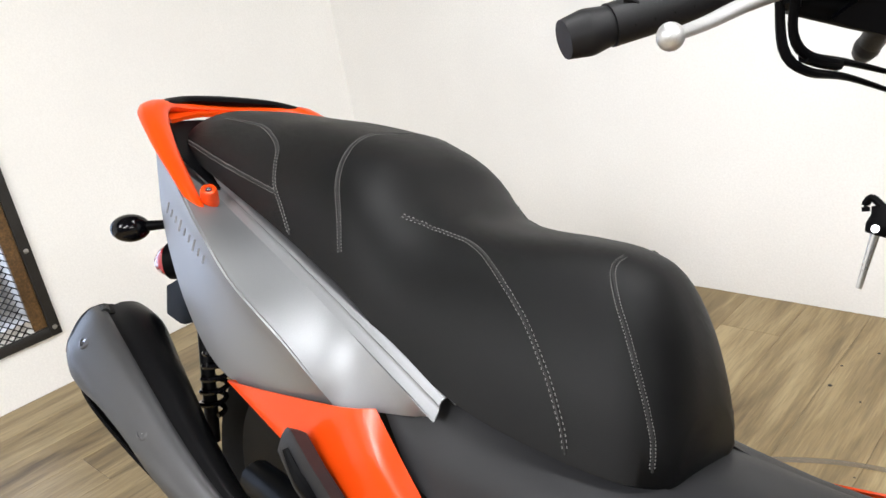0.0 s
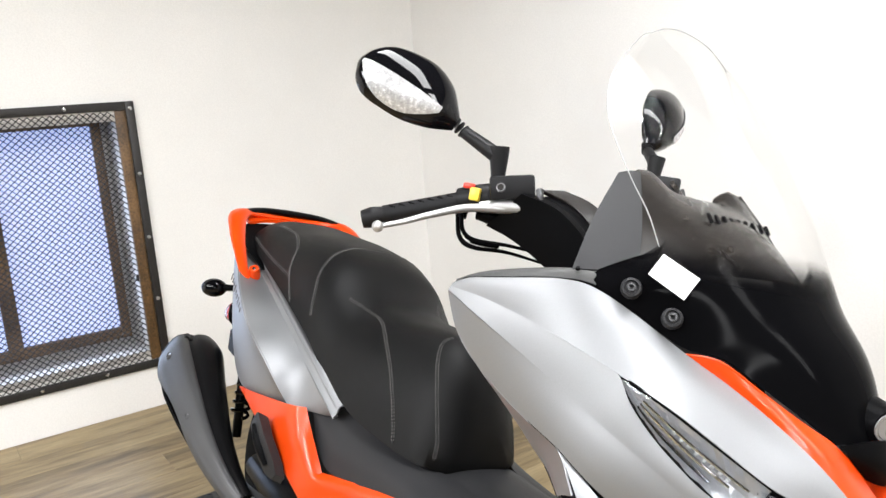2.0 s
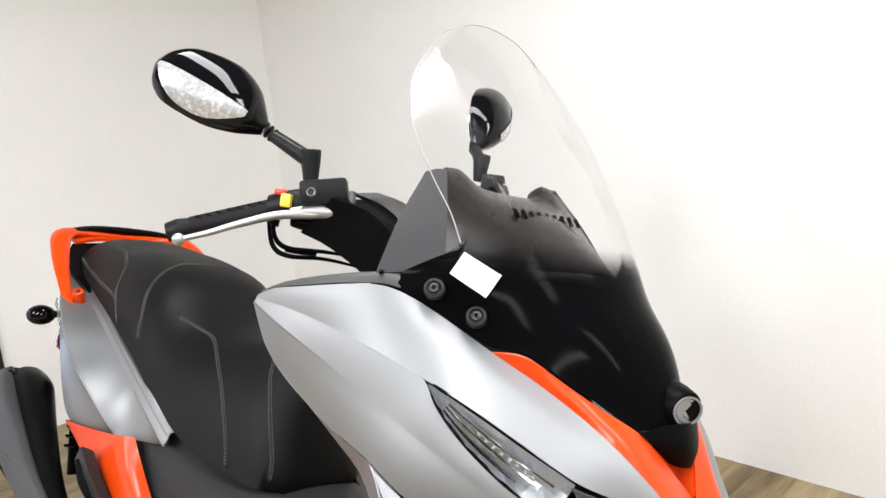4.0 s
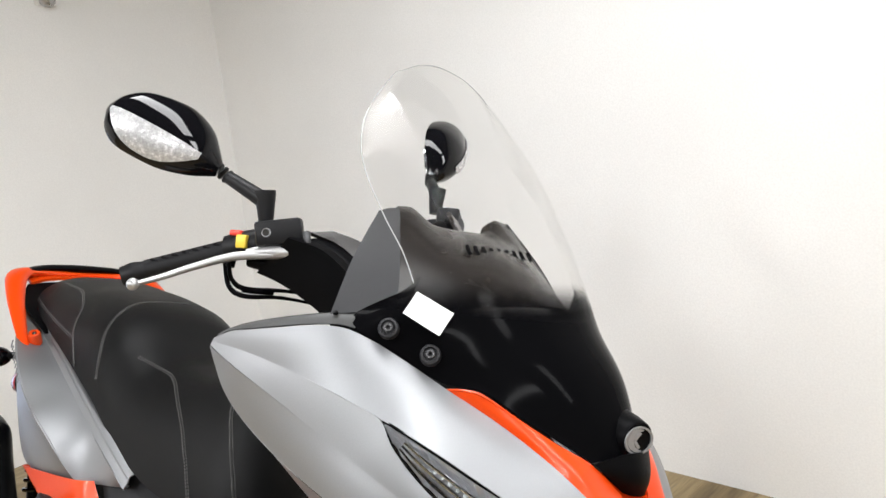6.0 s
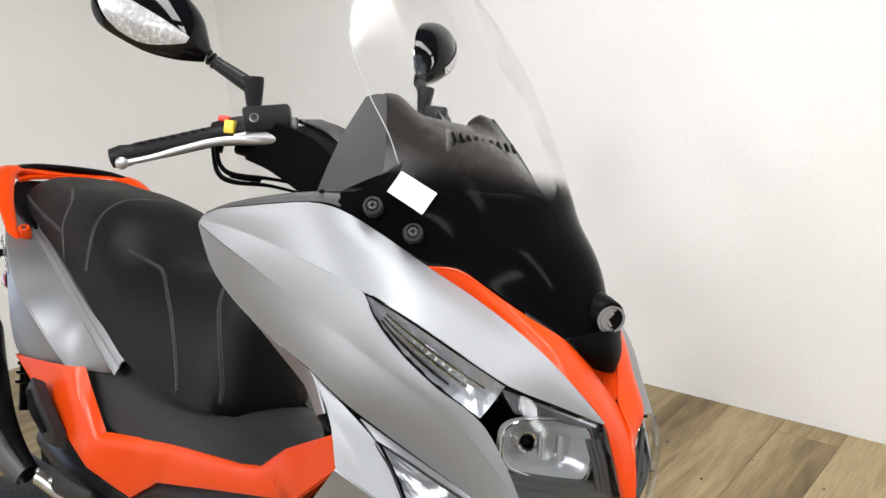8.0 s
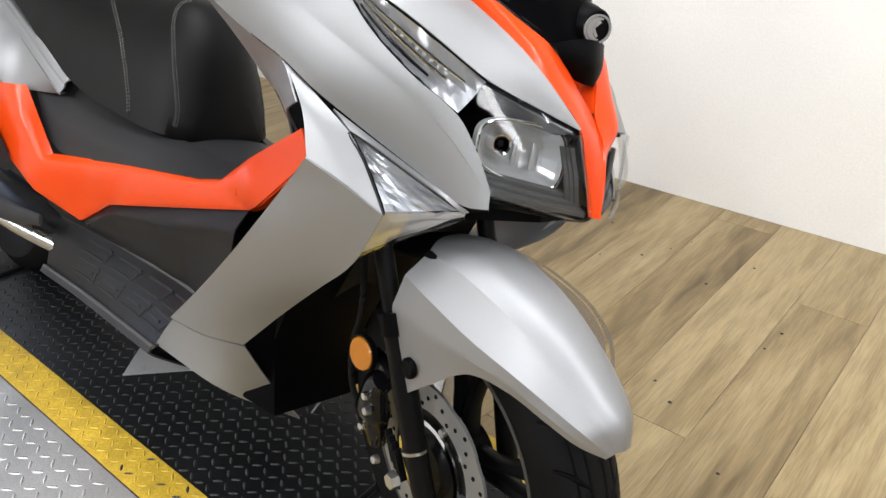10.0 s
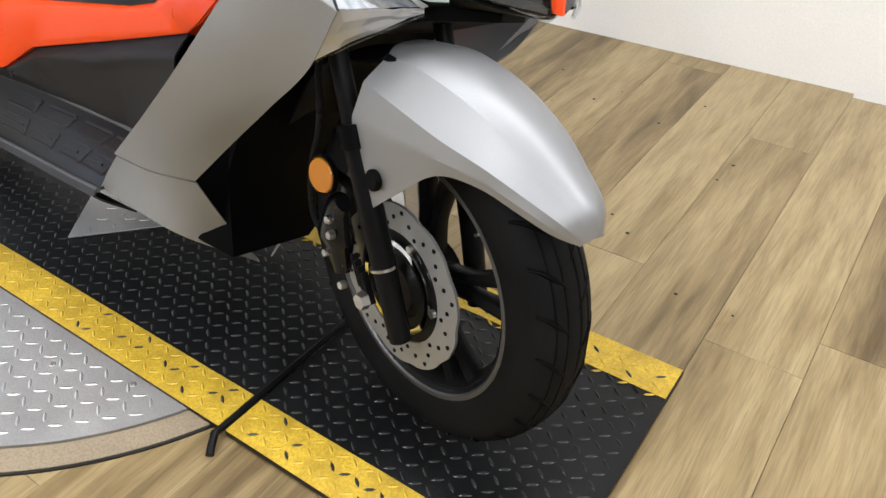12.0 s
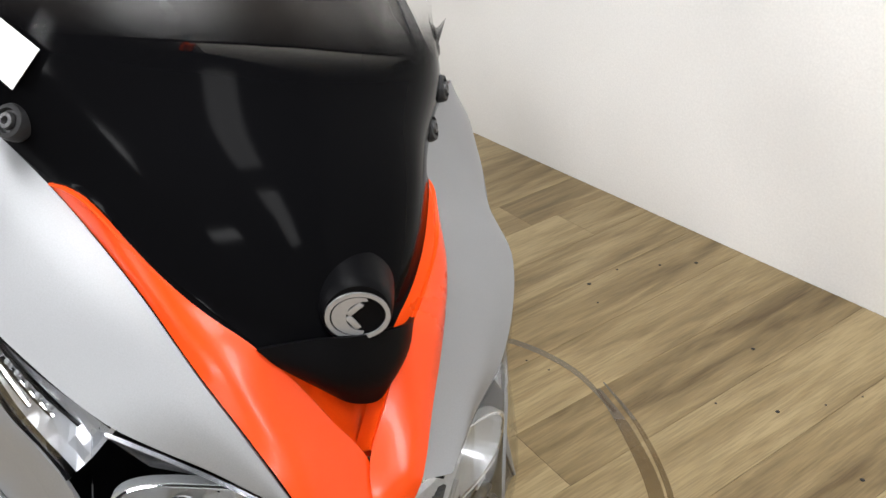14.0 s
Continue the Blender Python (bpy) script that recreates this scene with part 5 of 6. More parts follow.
# folded passenger peg and its bracket
peg = part("passenger_peg", rings([[tuple(Vector(c) + Vector((0, -u, 0.45 * u)) * w + Vector((0.62, 0.0, 0.78)) * (v * h)) for u, v in ((-0.012, -1), (0.012, -1), (0.014, -0.6), (0.014, 0.6), (0.012, 1), (-0.012, 1))]
                                   for c, w, h in (((-1.185, -0.328, 0.528), 0.8, 0.012), ((-1.178, -0.33, 0.518), 1.1, 0.026), ((-1.14, -0.326, 0.478), 1.1, 0.03), ((-1.1, -0.31, 0.432), 1.1, 0.027), ((-1.085, -0.303, 0.416), 0.9, 0.012))]), GREY, scooter, "folded grey passenger foot peg")
part("peg_rubber", tube([(-1.17, -0.345, 0.515), (-1.14, -0.343, 0.482), (-1.105, -0.33, 0.442)], [0.006, 0.01, 0.006], 12, 8), BLACK, peg)
br = part("peg_bracket", tube([(-1.36, -0.262, 0.29), (-1.25, -0.274, 0.3), (-1.1, -0.276, 0.31), (-0.98, -0.27, 0.33)], [0.012, 0.026, 0.026, 0.012], 20, 12, squash=0.35, up=(0, 1, 0)), GREY, scooter, "cast bracket with three round holes")
for k in range(3):
    part("bracket_bolt", moved(lathe([(0, 0.004), (0.005, 0.004), (0.008, 0.001), (0.008, -0.004), (0, -0.004)], 12), frame_at((-1.25 + 0.042 * k, -0.286, 0.3 + 0.003 * k), (0, -1, 0.15))), STEEL, br)
# side stand
part("side_stand", tube([(-0.72, 0.09, 0.22), (-0.7, 0.2, 0.12), (-0.69, 0.255, 0.05)], [0.013, 0.012, 0.01], 12, 10), SATIN, scooter, "black side stand")

# ---- handlebar ----
bars = new("handlebar")
bars.parent = scooter


def bar_side(s):
    sh = Vector((-0.03, 0.0, 0.06)) if s else Vector((0, 0, 0))

    def P(*pts):
        return [tuple(Vector(mir(p) if s else p) + sh) for p in pts]

    def N(n):
        return (n[0], -n[1], n[2]) if s else n

    a, b = (-0.612, -0.272, 1.085), (-0.698, -0.403, 1.028)
    av, bv = Vector(a), Vector(b)
    grip = part("grip", tube(P(a, tuple(av.lerp(bv, 0.5)), tuple(av.lerp(bv, 0.8))), 0.0172, 20, 18), BARBLACK, bars, "ribbed black rubber grip")
    for k in range(7):
        for w in (-1, 0, 1):
            q = av.lerp(bv, 0.1 + 0.1 * k) + Vector((0.012, -0.006 + 0.002 * w, 0.008 * w + 0.002))
            part("grip_rib", tube(P(tuple(q), tuple(q + Vector((-0.008, -0.01, 0.003)))), 0.0022, 4, 6), RUBBER, grip)
    part("bar_end", tube(P(tuple(av.lerp(bv, 0.8)), tuple(av.lerp(bv, 0.83)), tuple(av.lerp(bv, 1.0)), tuple(av.lerp(bv, 1.03))), [0.0155, 0.0185, 0.018, 0.0155], 14, 18), BARBLACK, bars, "black bar end weight")
    sw = part("switch_housing", tube(P((-0.535, -0.2, 1.1), (-0.575, -0.245, 1.098), (-0.612, -0.275, 1.087)), [0.022, 0.026, 0.021], 12, 16), BARBLACK, bars, "black switch housing")
    if not s:
        part("stop_switch", block((0.02, 0.018, 0.01), 0.003, (-0.592, -0.272, 1.113), turn=pose(0, 0, 0, 0, 0, 35)), REDPLASTIC, sw, "red stop switch")
        part("start_switch", block((0.018, 0.016, 0.022), 0.003, (-0.571, -0.273, 1.1), turn=pose(0, 0, 0, 0, 0, 35)), YELLOW, sw, "yellow start switch")
    lev = part("brake_lever", tube(P((-0.52, -0.245, 1.083), (-0.56, -0.292, 1.075), (-0.583, -0.348, 1.053), (-0.592, -0.39, 1.035), (-0.594, -0.43, 1.022)), [0.008, 0.0095, 0.0072, 0.006, 0.0055], 26, 12, squash=0.75), ALU, bars, "silver brake lever with a ball end")
    bm = bmesh.new()
    bmesh.ops.create_uvsphere(bm, u_segments=16, v_segments=10, radius=0.0095, matrix=Matrix.Translation(P((-0.594, -0.434, 1.021))[0]))
    part("lever_ball", bm, ALU, lev)
    part("lever_perch", tube(P((-0.5, -0.225, 1.09), (-0.53, -0.25, 1.087), (-0.55, -0.275, 1.08)), [0.009, 0.0125, 0.009], 10, 12), ALU, lev)
    # reservoir block
    c, ax, ay = Vector((-0.525, -0.234, 1.12)), Vector((0.62, 0.75, 0.2)).normalized(), Vector((0, 0, 1))
    az = ax.cross(ay).normalized()
    m = Matrix.Translation(c) @ Matrix((ax, az, az.cross(ax) * -1)).transposed().to_4x4()
    bm = moved(block((0.074, 0.045, 0.04), 0.005), m)
    if s:
        bm = moved(bm, Matrix.Translation(sh) @ Matrix.Translation((0, 2 * YC, 0)) @ Matrix.Diagonal((1, -1, 1, 1)))
        bmesh.ops.recalc_face_normals(bm, faces=bm.faces)
    box = part("fluid_reservoir", bm, BARBLACK, bars, "black brake fluid reservoir")
    gm = frame_at(P((-0.519, -0.263, 1.117))[0], N((0.72, -0.69, 0.05)))
    part("sight_glass_ring", moved(lathe([(0.0055, 0.002), (0.0068, 0.0026), (0.0082, -0.002), (0.0055, -0.002)], 18, "z", True), gm), BADGE, box, "steel sight glass ring")
    part("sight_glass", moved(lathe([(0, 0.001), (0.006, 0.001), (0.006, -0.002), (0, -0.002)], 14), gm), COWL, box, "brownish fluid sight glass")
    # mirror
    stem = part("mirror_stem", tube(P((-0.568, -0.235, 1.135), (-0.57, -0.237, 1.16), (-0.572, -0.24, 1.187)), [0.012, 0.0175, 0.0175], 10, 16), BARBLACK, bars, "black mirror stem")
    part("stem_arm", tube(P((-0.573, -0.242, 1.172), (-0.605, -0.26, 1.19), (-0.632, -0.275, 1.205)), [0.014, 0.013, 0.011], 12, 14), BARBLACK, stem)
    for k in range(4):
        q = Vector((-0.634, -0.276, 1.206)).lerp(Vector((-0.652, -0.292, 1.222)), k / 3)
        part("bellows_ring", moved(lathe([(0.006, -0.003), (0.0125, -0.001), (0.0125, 0.001), (0.006, 0.003)], 16, "z"), frame_at(P(tuple(q))[0], N((-0.6, -0.5, 0.55)))), BARBLACK, stem)
    n0, tip = Vector((-0.645, -0.286, 1.215)), Vector((-0.752, -0.42, 1.345) if s else (-0.752, -0.435, 1.3))
    ax = (tip - n0).normalized()
    nn = Vector((0.88, -0.4, 0.25))
    nn = (nn - ax * nn.dot(ax)).normalized()
    bb = nn.cross(ax).normalized()
    bb = bb if bb.z > 0 else -bb
    ln = (tip - n0).length
    prof = [(0.0, 0.012, 0.012, 0.012), (0.06, 0.026, 0.02, 0.022), (0.2, 0.054, 0.036, 0.036), (0.4, 0.07, 0.05, 0.043), (0.6, 0.068, 0.054, 0.042), (0.8, 0.056, 0.052, 0.036), (0.93, 0.034, 0.036, 0.024), (1.0, 0.008, 0.01, 0.006)]
    up_, lo_ = cr([(p[0], p[1], p[3]) for p in prof], 60), cr([(p[0], p[2], 0) for p in prof], 60)

    def skin(f, th, lift=0.0):
        i = min(range(60), key=lambda k: abs(up_[k].x - f))
        h = up_[i].y if math.sin(th) > 0 else lo_[min(range(60), key=lambda k: abs(lo_[k].x - f))].y
        dep = up_[i].z * (1.5 if s else 1.0) if math.cos(th) > 0 else 0.008
        v = bb * (h * math.sin(th)) + nn * (dep * math.cos(th))
        return tuple(n0 + ax * (ln * f) + v * (1 + lift / max(0.004, v.length)))

    head = part("mirror_head", rings([P(*[skin(up_[i].x, 2 * math.pi * k / 28) for k in range(28)]) for i in range(0, 60)]), GLOSS, bars, "gloss black mirror housing")
    rows = []
    for j in range(4):
        rows.append([skin(f, radians(-4 - (62 * j / 3) * math.sin(math.pi * min(1, max(0, (f - 0.12) / 0.86))) ** 0.6), 0.0018) for f in (0.16, 0.28, 0.42, 0.56, 0.7, 0.82, 0.92, 0.965)])
    part("mirror_signal", sheet([P(*r) for r in rows], nu=26, nv=8, thick=0.001), PRISM, head, "clear indicator lens in the mirror")
    part("mirror_glass", sheet([P(*[tuple(n0 + ax * (ln * f) + bb * h * k - nn * 0.0095) for f, h in ((0.12, 0.02), (0.3, 0.045), (0.6, 0.055), (0.85, 0.042), (0.95, 0.02))]) for k in (-0.85, 0, 0.95)], nu=20, nv=8, thick=0.002), CHROME, head, "mirror glass")
    # lower switch cover below the bar
    part("lower_cover", tube(P((-0.6, -0.24, 1.07), (-0.565, -0.215, 1.064), (-0.5, -0.185, 1.05), (-0.42, -0.15, 1.01), (-0.36, -0.13, 0.97)), [0.012, 0.022, 0.03, 0.032, 0.03], 18, 12, squash=0.9), BLACK, bars, "black lower bar cover")
    part("cable_elbow", tube(P((-0.582, -0.282, 1.075), (-0.58, -0.286, 1.058)), 0.0075, 4, 10), BLACK, bars)
    # bar cover arm towards the steering head
    part("bar_plate", sheet([P((-0.5, -0.222, 1.118), (-0.44, -0.19, 1.098), (-0.38, -0.16, 1.045), (-0.34, -0.14, 0.99)), P((-0.53, -0.225, 1.09), (-0.48, -0.2, 1.07), (-0.42, -0.17, 1.025), (-0.38, -0.15, 0.98)),
                             P((-0.57, -0.228, 1.058), (-0.52, -0.205, 1.04), (-0.46, -0.175, 1.005), (-0.42, -0.155, 0.965))], nu=18, nv=8, thick=0.02), BLACK, bars, "black bar side cover")
    part("bar_cover", tube(P((-0.52, -0.2, 1.085), (-0.48, -0.18, 1.09), (-0.43, -0.155, 1.06), (-0.38, -0.13, 1.0)), [0.03, 0.034, 0.034, 0.03], 18, 14, squash=0.8), BLACK, bars, "black handlebar cover")
    part("cover_panel", sheet([P((-0.49, -0.2, 1.125), (-0.44, -0.17, 1.105), (-0.39, -0.15, 1.06), (-0.35, -0.14, 1.01)), P((-0.47, -0.17, 1.13), (-0.43, -0.14, 1.115), (-0.38, -0.12, 1.075), (-0.34, -0.11, 1.02))], nu=14, nv=6, thick=0.008), COWL, bars)
    hook = part("hose_clamp", tube(P((-0.478, -0.215, 1.122), (-0.472, -0.217, 1.112), (-0.468, -0.213, 1.095), (-0.462, -0.21, 1.088)), [0.007, 0.0045, 0.0045, 0.006], 12, 8), MUFFLER, bars, "dark steel hose end")
    for dz in (0, -0.012):
        part("cable", tube(P((-0.575 + dz, -0.292, 1.066), (-0.577 + dz * 0.5, -0.282, 1.038 + dz), (-0.573, -0.258, 1.024 + dz), (-0.565, -0.19, 1.024 + dz), (-0.542, -0.109, 1.018 + dz * 1.4)), [0.0035, 0.0042, 0.004, 0.0022, 0.0022], 30, 8), BLACK, bars, "black control cable")
    part("cable_sleeve", tube(P((-0.575, -0.262, 1.023), (-0.571, -0.24, 1.021), (-0.567, -0.21, 1.021)), 0.0052, 8, 8), BLACK, bars)


bar_side(0)
bar_side(1)
part("bar_centre", tube([(-0.5, -0.16, 1.07), (-0.44, YC, 1.06), (-0.5, 0.1, 1.08)], 0.03, 16, 12), BLACK, bars)
# ignition key hanging in the inner leg shield
key = part("ignition_key", tube([(-0.566, -0.055, 0.898), (-0.563, -0.055, 0.886), (-0.566, -0.055, 0.868)], [0.008, 0.013, 0.011], 10, 14, squash=0.4, up=(0, 1, 0)), BLACK, scooter, "black ignition key with a spare on its ring")
part("ignition_lock", tube([(-0.47, -0.05, 0.888), (-0.53, -0.054, 0.888), (-0.555, -0.055, 0.888)], [0.02, 0.02, 0.012], 6, 16), SATIN, scooter, "black ignition lock")
part("key_blade", tube([(-0.566, -0.057, 0.87), (-0.57, -0.057, 0.845), (-0.575, -0.057, 0.812)], [0.0045, 0.004, 0.003], 8, 6, squash=0.4, up=(0, 1, 0)), STEEL, key, "steel key blade")
part("key_hook", tube([(-0.564, -0.055, 0.897), (-0.574, -0.055, 0.904), (-0.579, -0.055, 0.898), (-0.578, -0.055, 0.89)], 0.004, 14, 8), BLACK, key)
part("key_eye", moved(lathe([(0, 0.001), (0.004, 0.001), (0.004, -0.001), (0, -0.001)], 12), frame_at((-0.564, -0.066, 0.875), (0, -1, 0.2))), STEEL, key)

# ---- front wheel, fork, fender ----
STEER = BIKE.inverted() @ pose(0.37, 0.487, 0.268, -6, 0, -15)
wheel = new("front_wheel")
wheel.parent = scooter
wheel.matrix_local = STEER
INBOARD = Matrix.Translation((0, 0.031, 0.004))
tyre = part("tyre", moved(lathe([(0.176, -0.038), (0.188, -0.045), (0.205, -0.05), (0.228, -0.054), (0.246, -0.051), (0.259, -0.04), (0.2685, -0.019), (0.271, 0), (0.2685, 0.019), (0.26, 0.04), (0.248, 0.056), (0.232, 0.064), (0.205, 0.061), (0.186, 0.05), (0.176, 0.04)], 80, "y", True), INBOARD), RUBBER, wheel, "black road tyre")
for k in range(26):
    for s in (-1, 1):
        a = 2 * math.pi * (k + 0.25 * s) / 26
        pts = []
        for da, y, r in ((0.0, 0.006, 0.2692), (0.05, 0.02, 0.2668), (0.11, 0.036, 0.2608), (0.15, 0.05, 0.2512)):
            pts.append((r * math.cos(a + da), s * y, r * math.sin(a + da)))
        part("tread_groove", moved(tube(pts, [0.0016, 0.0036, 0.0038, 0.0018], 8, 6), INBOARD), BLACK, tyre)
for y, r in ((-0.012, 0.2697), (0.012, 0.2697), (0.03, 0.2643), (-0.028, 0.2645)):
    part("tread_channel", moved(lathe([(r - 0.002, y - 0.0014), (r + 0.0006, y - 0.0016), (r + 0.0006, y + 0.0016), (r - 0.002, y + 0.0014)], 72, "y", True), INBOARD), BLACK, tyre)
part("rim", moved(lathe([(0.189, -0.046), (0.192, -0.043), (0.19, -0.034), (0.176, -0.03), (0.17, -0.015), (0.17, 0.015), (0.176, 0.03), (0.19, 0.034), (0.192, 0.043), (0.189, 0.046), (0.18, 0.042), (0.164, 0.014), (0.163, 0.0), (0.164, -0.014), (0.18, -0.042)], 72, "y", True), INBOARD), SATIN, wheel, "satin black cast rim")
part("rim_lip", moved(lathe([(0.187, -0.0475), (0.1935, -0.0475), (0.1925, -0.04), (0.184, -0.0445)], 72, "y", True), INBOARD), MUFFLER, wheel, "machined rim lip")
hub = part("hub", lathe([(0.0, -0.05), (0.04, -0.05), (0.05, -0.04), (0.045, 0.0), (0.05, 0.04), (0.03, 0.05), (0.0, 0.05)], 32, "y"), SATIN, wheel)
for k in range(5):
    for d in (-0.13, 0.13):
        a = 2 * math.pi * k / 5 + 0.3
        pts = [(0.04 * math.cos(a + d * 1.5), -0.012, 0.04 * math.sin(a + d * 1.5)), (0.1 * math.cos(a + d), -0.016, 0.1 * math.sin(a + d)), (0.172 * math.cos(a + d * 1.15), -0.012, 0.172 * math.sin(a + d * 1.15))]
        part("spoke", moved(tube(pts, [0.014, 0.011, 0.014], 12, 8, squash=1.3, up=(0, 1, 0)), INBOARD), SATIN, wheel)
disc_secs = []
bm = bmesh.new()
NW = 120
inner, outer = [], []
for k in range(NW):
    a = 2 * math.pi * k / NW
    w = 0.0035 * (0.5 + 0.5 * math.cos(10 * a)) ** 3
    inner.append([bm.verts.new((0.088 * math.cos(a), y, 0.088 * math.sin(a))) for y in (-0.042, -0.0375)])
    outer.append([bm.verts.new(((0.13 - w) * math.cos(a), y, (0.13 - w) * math.sin(a))) for y in (-0.042, -0.0375)])
for k in range(NW):
    j = (k + 1) % NW
    for q in ((inner[k][0], inner[j][0], outer[j][0], outer[k][0]), (inner[k][1], outer[k][1], outer[j][1], inner[j][1]),
              (outer[k][0], outer[j][0], outer[j][1], outer[k][1]), (inner[k][0], inner[k][1], inner[j][1], inner[j][0])):
        bm.faces.new(q)
bmesh.ops.recalc_face_normals(bm, faces=bm.faces)
disc = part("brake_disc", bm, DISC, wheel, "wavy drilled steel brake disc", angle=30)
hole = lathe([(0.0035, -0.0426), (0.0, -0.0426)], 10, "y")
hole_me = bpy.data.meshes.new("disc_hole")
hb = lathe([(0.0, 0.0), (0.0034, 0.0), (0.0034, 0.001), (0.0, 0.001)], 10, "y")
hb.to_mesh(hole_me)
hb.free()
hole.free()
hole_me.materials.append(BLACK)
for k in range(40):
    a, r = 2 * math.pi * k / 40, (0.097, 0.109, 0.121, 0.109)[k % 4]
    ob = new("disc_hole", hole_me)
    ob.parent = disc
    ob.location = (r * math.cos(a), -0.043, r * math.sin(a))
part("disc_carrier", lathe([(0.05, -0.04), (0.09, -0.04), (0.09, -0.037), (0.05, -0.03)], 40, "y", True), SATIN, wheel)
part("sensor_ring", lathe([(0.066, -0.047), (0.074, -0.047), (0.074, -0.043), (0.066, -0.043)], 60, "y", True), CHROME, wheel, "bright sensor ring")
for k in range(5):
    a = 2 * math.pi * k / 5
    part("disc_bolt", moved(lathe([(0, -0.006), (0.006, -0.006), (0.007, 0), (0, 0)], 12, "y"), Matrix.Translation((0.08 * math.cos(a), -0.041, 0.08 * math.sin(a)))), STEEL, disc)

fork = new("front_fork")
fork.parent = scooter
fork.matrix_local = STEER
for s in (-1, 1):
    y = 0.083 * s
    leg = part("fork_leg", tube([(0.052, y * 0.9, -0.05), (0.04, y * 0.92, -0.015), (0.0, y, 0.1), (-0.05, y * 1.03, 0.225)], [0.016, 0.018, 0.0175, 0.018], 26, 18), SATIN, fork, "black fork leg")
    part("stanchion", tube([(-0.05, y * 1.03, 0.225), (-0.085, y * 1.05, 0.32), (-0.15, y * 1.05, 0.48)], 0.0135, 14, 18), SATIN, leg, "dark stanchion")
    part("dust_seal", tube([(-0.045, y * 1.03, 0.213), (-0.056, y * 1.035, 0.243)], 0.022, 4, 18), BLACK, leg)
    part("leg_collar", tube([(0.0165, y, 0.054), (0.015, y, 0.058)], 0.0185, 4, 18), STEEL, leg)
part("axle_nut", lathe([(0, -0.112), (0.012, -0.112), (0.014, -0.1), (0, -0.1)], 6, "y"), STEEL, fork)
cal = part("brake_caliper", tube([(-0.1, -0.072, -0.015), (-0.108, -0.075, 0.04), (-0.1, -0.078, 0.09), (-0.085, -0.08, 0.11)], [0.02, 0.034, 0.032, 0.016], 20, 14, squash=0.7, up=(0, 1, 0)), GLOSS, fork, "black brake caliper")
for p in ((-0.095, -0.098, 0.082), (-0.088, -0.1, 0.06), (-0.105, -0.096, 0.02), (-0.07, -0.092, -0.02)):
    part("caliper_bolt", moved(lathe([(0, 0.004), (0.0055, 0.004), (0.007, 0.0), (0.007, -0.006), (0, -0.006)], 10), frame_at(p, (0, -1, 0.1))), STEEL, cal)
for k in range(4):
    part("caliper_fin", block((0.004, 0.012, 0.05), 0.001, (-0.066 + 0.009 * k, -0.066, 0.0 - 0.006 * k), turn=pose(0, 0, 0, 0, -28, 0)), SATIN, cal)
part("brake_hose", tube([(-0.12, -0.08, 0.02), (-0.155, -0.085, 0.06), (-0.15, -0.09, 0.14), (-0.12, -0.095, 0.22), (-0.13, -0.09, 0.34)], 0.005, 30, 8), RUBBER, fork, "black brake hose")
part("reflector_bracket", tube([(-0.055, -0.072, 0.13), (-0.09, -0.072, 0.138), (-0.115, -0.074, 0.143)], 0.01, 8, 8, squash=0.4), BLACK, fork)
rm = frame_at((-0.115, -0.094, 0.143), (0.12, -1, 0.12))
ref = part("side_reflector", moved(lathe([(0, 0.006), (0.024, 0.005), (0.0265, 0.002), (0.0265, -0.003), (0, -0.003)], 36), rm), AMBER, fork, "round amber side reflector")
part("reflector_rim", moved(lathe([(0.0265, 0.004), (0.029, 0.003), (0.029, -0.005), (0.0265, -0.005)], 36, "z", True), rm), BLACK, ref)

FEN = [[(-0.016, -0.088, 0.131), (-0.05, -0.09, 0.25), (-0.038, -0.08, 0.303), (-0.03, -0.052, 0.333), (-0.05, -0.025, 0.338), (-0.06, 0, 0.338)],
       [(0.045, -0.087, 0.186), (0.01, -0.091, 0.255), (0.02, -0.084, 0.298), (0.03, -0.054, 0.338), (0.03, -0.028, 0.348), (0.025, 0, 0.352)],
       [(0.106, -0.08, 0.238), (0.1, -0.084, 0.26), (0.104, -0.08, 0.284), (0.115, -0.05, 0.325), (0.12, -0.026, 0.338), (0.12, 0, 0.343)],
       [(0.168, -0.072, 0.25), (0.17, -0.073, 0.26), (0.175, -0.07, 0.273), (0.187, -0.042, 0.3), (0.193, -0.022, 0.311), (0.195, 0, 0.315)],
       [(0.222, -0.057, 0.238), (0.226, -0.057, 0.246), (0.232, -0.052, 0.254), (0.243, -0.03, 0.269), (0.249, -0.015, 0.275), (0.251, 0, 0.277)],
       [(0.256, -0.042, 0.226), (0.259, -0.041, 0.232), (0.264, -0.036, 0.239), (0.272, -0.02, 0.249), (0.276, -0.01, 0.252), (0.278, 0, 0.253)],
       [(0.28, -0.018, 0.216), (0.281, -0.017, 0.218), (0.2825, -0.015, 0.22), (0.285, -0.008, 0.224), (0.286, -0.004, 0.225), (0.287, 0, 0.225)]]
FEN = [[(x, y, z - 0.006 * (1 - abs(y) / 0.09)) for x, y, z in r] for r in FEN]
FENF = [r + [(x, -y * 0.9, z) for x, y, z in r[-2::-1]] for r in FEN]
FINE = [poly(r[0:4], 16)[:-1] + cr(r[3:8], 21) + poly(r[7:11], 16)[1:] for r in FENF]
fen = part("front_fender", sheet(FINE, nu=51, nv=44, thick=0.003, sharp=True), SILVER, fork, "satin silver front fender", angle=17)
part("fender_gap", tube([(x, y, z - 0.001) for x, y, z in (FEN[0][3], [(a + b) / 2 for a, b in zip(FEN[0][3], FEN[1][3])], FEN[1][3])], [0.007, 0.005, 0.001], 14, 8), BLACK, fen, "dark gap beside the fender crown")
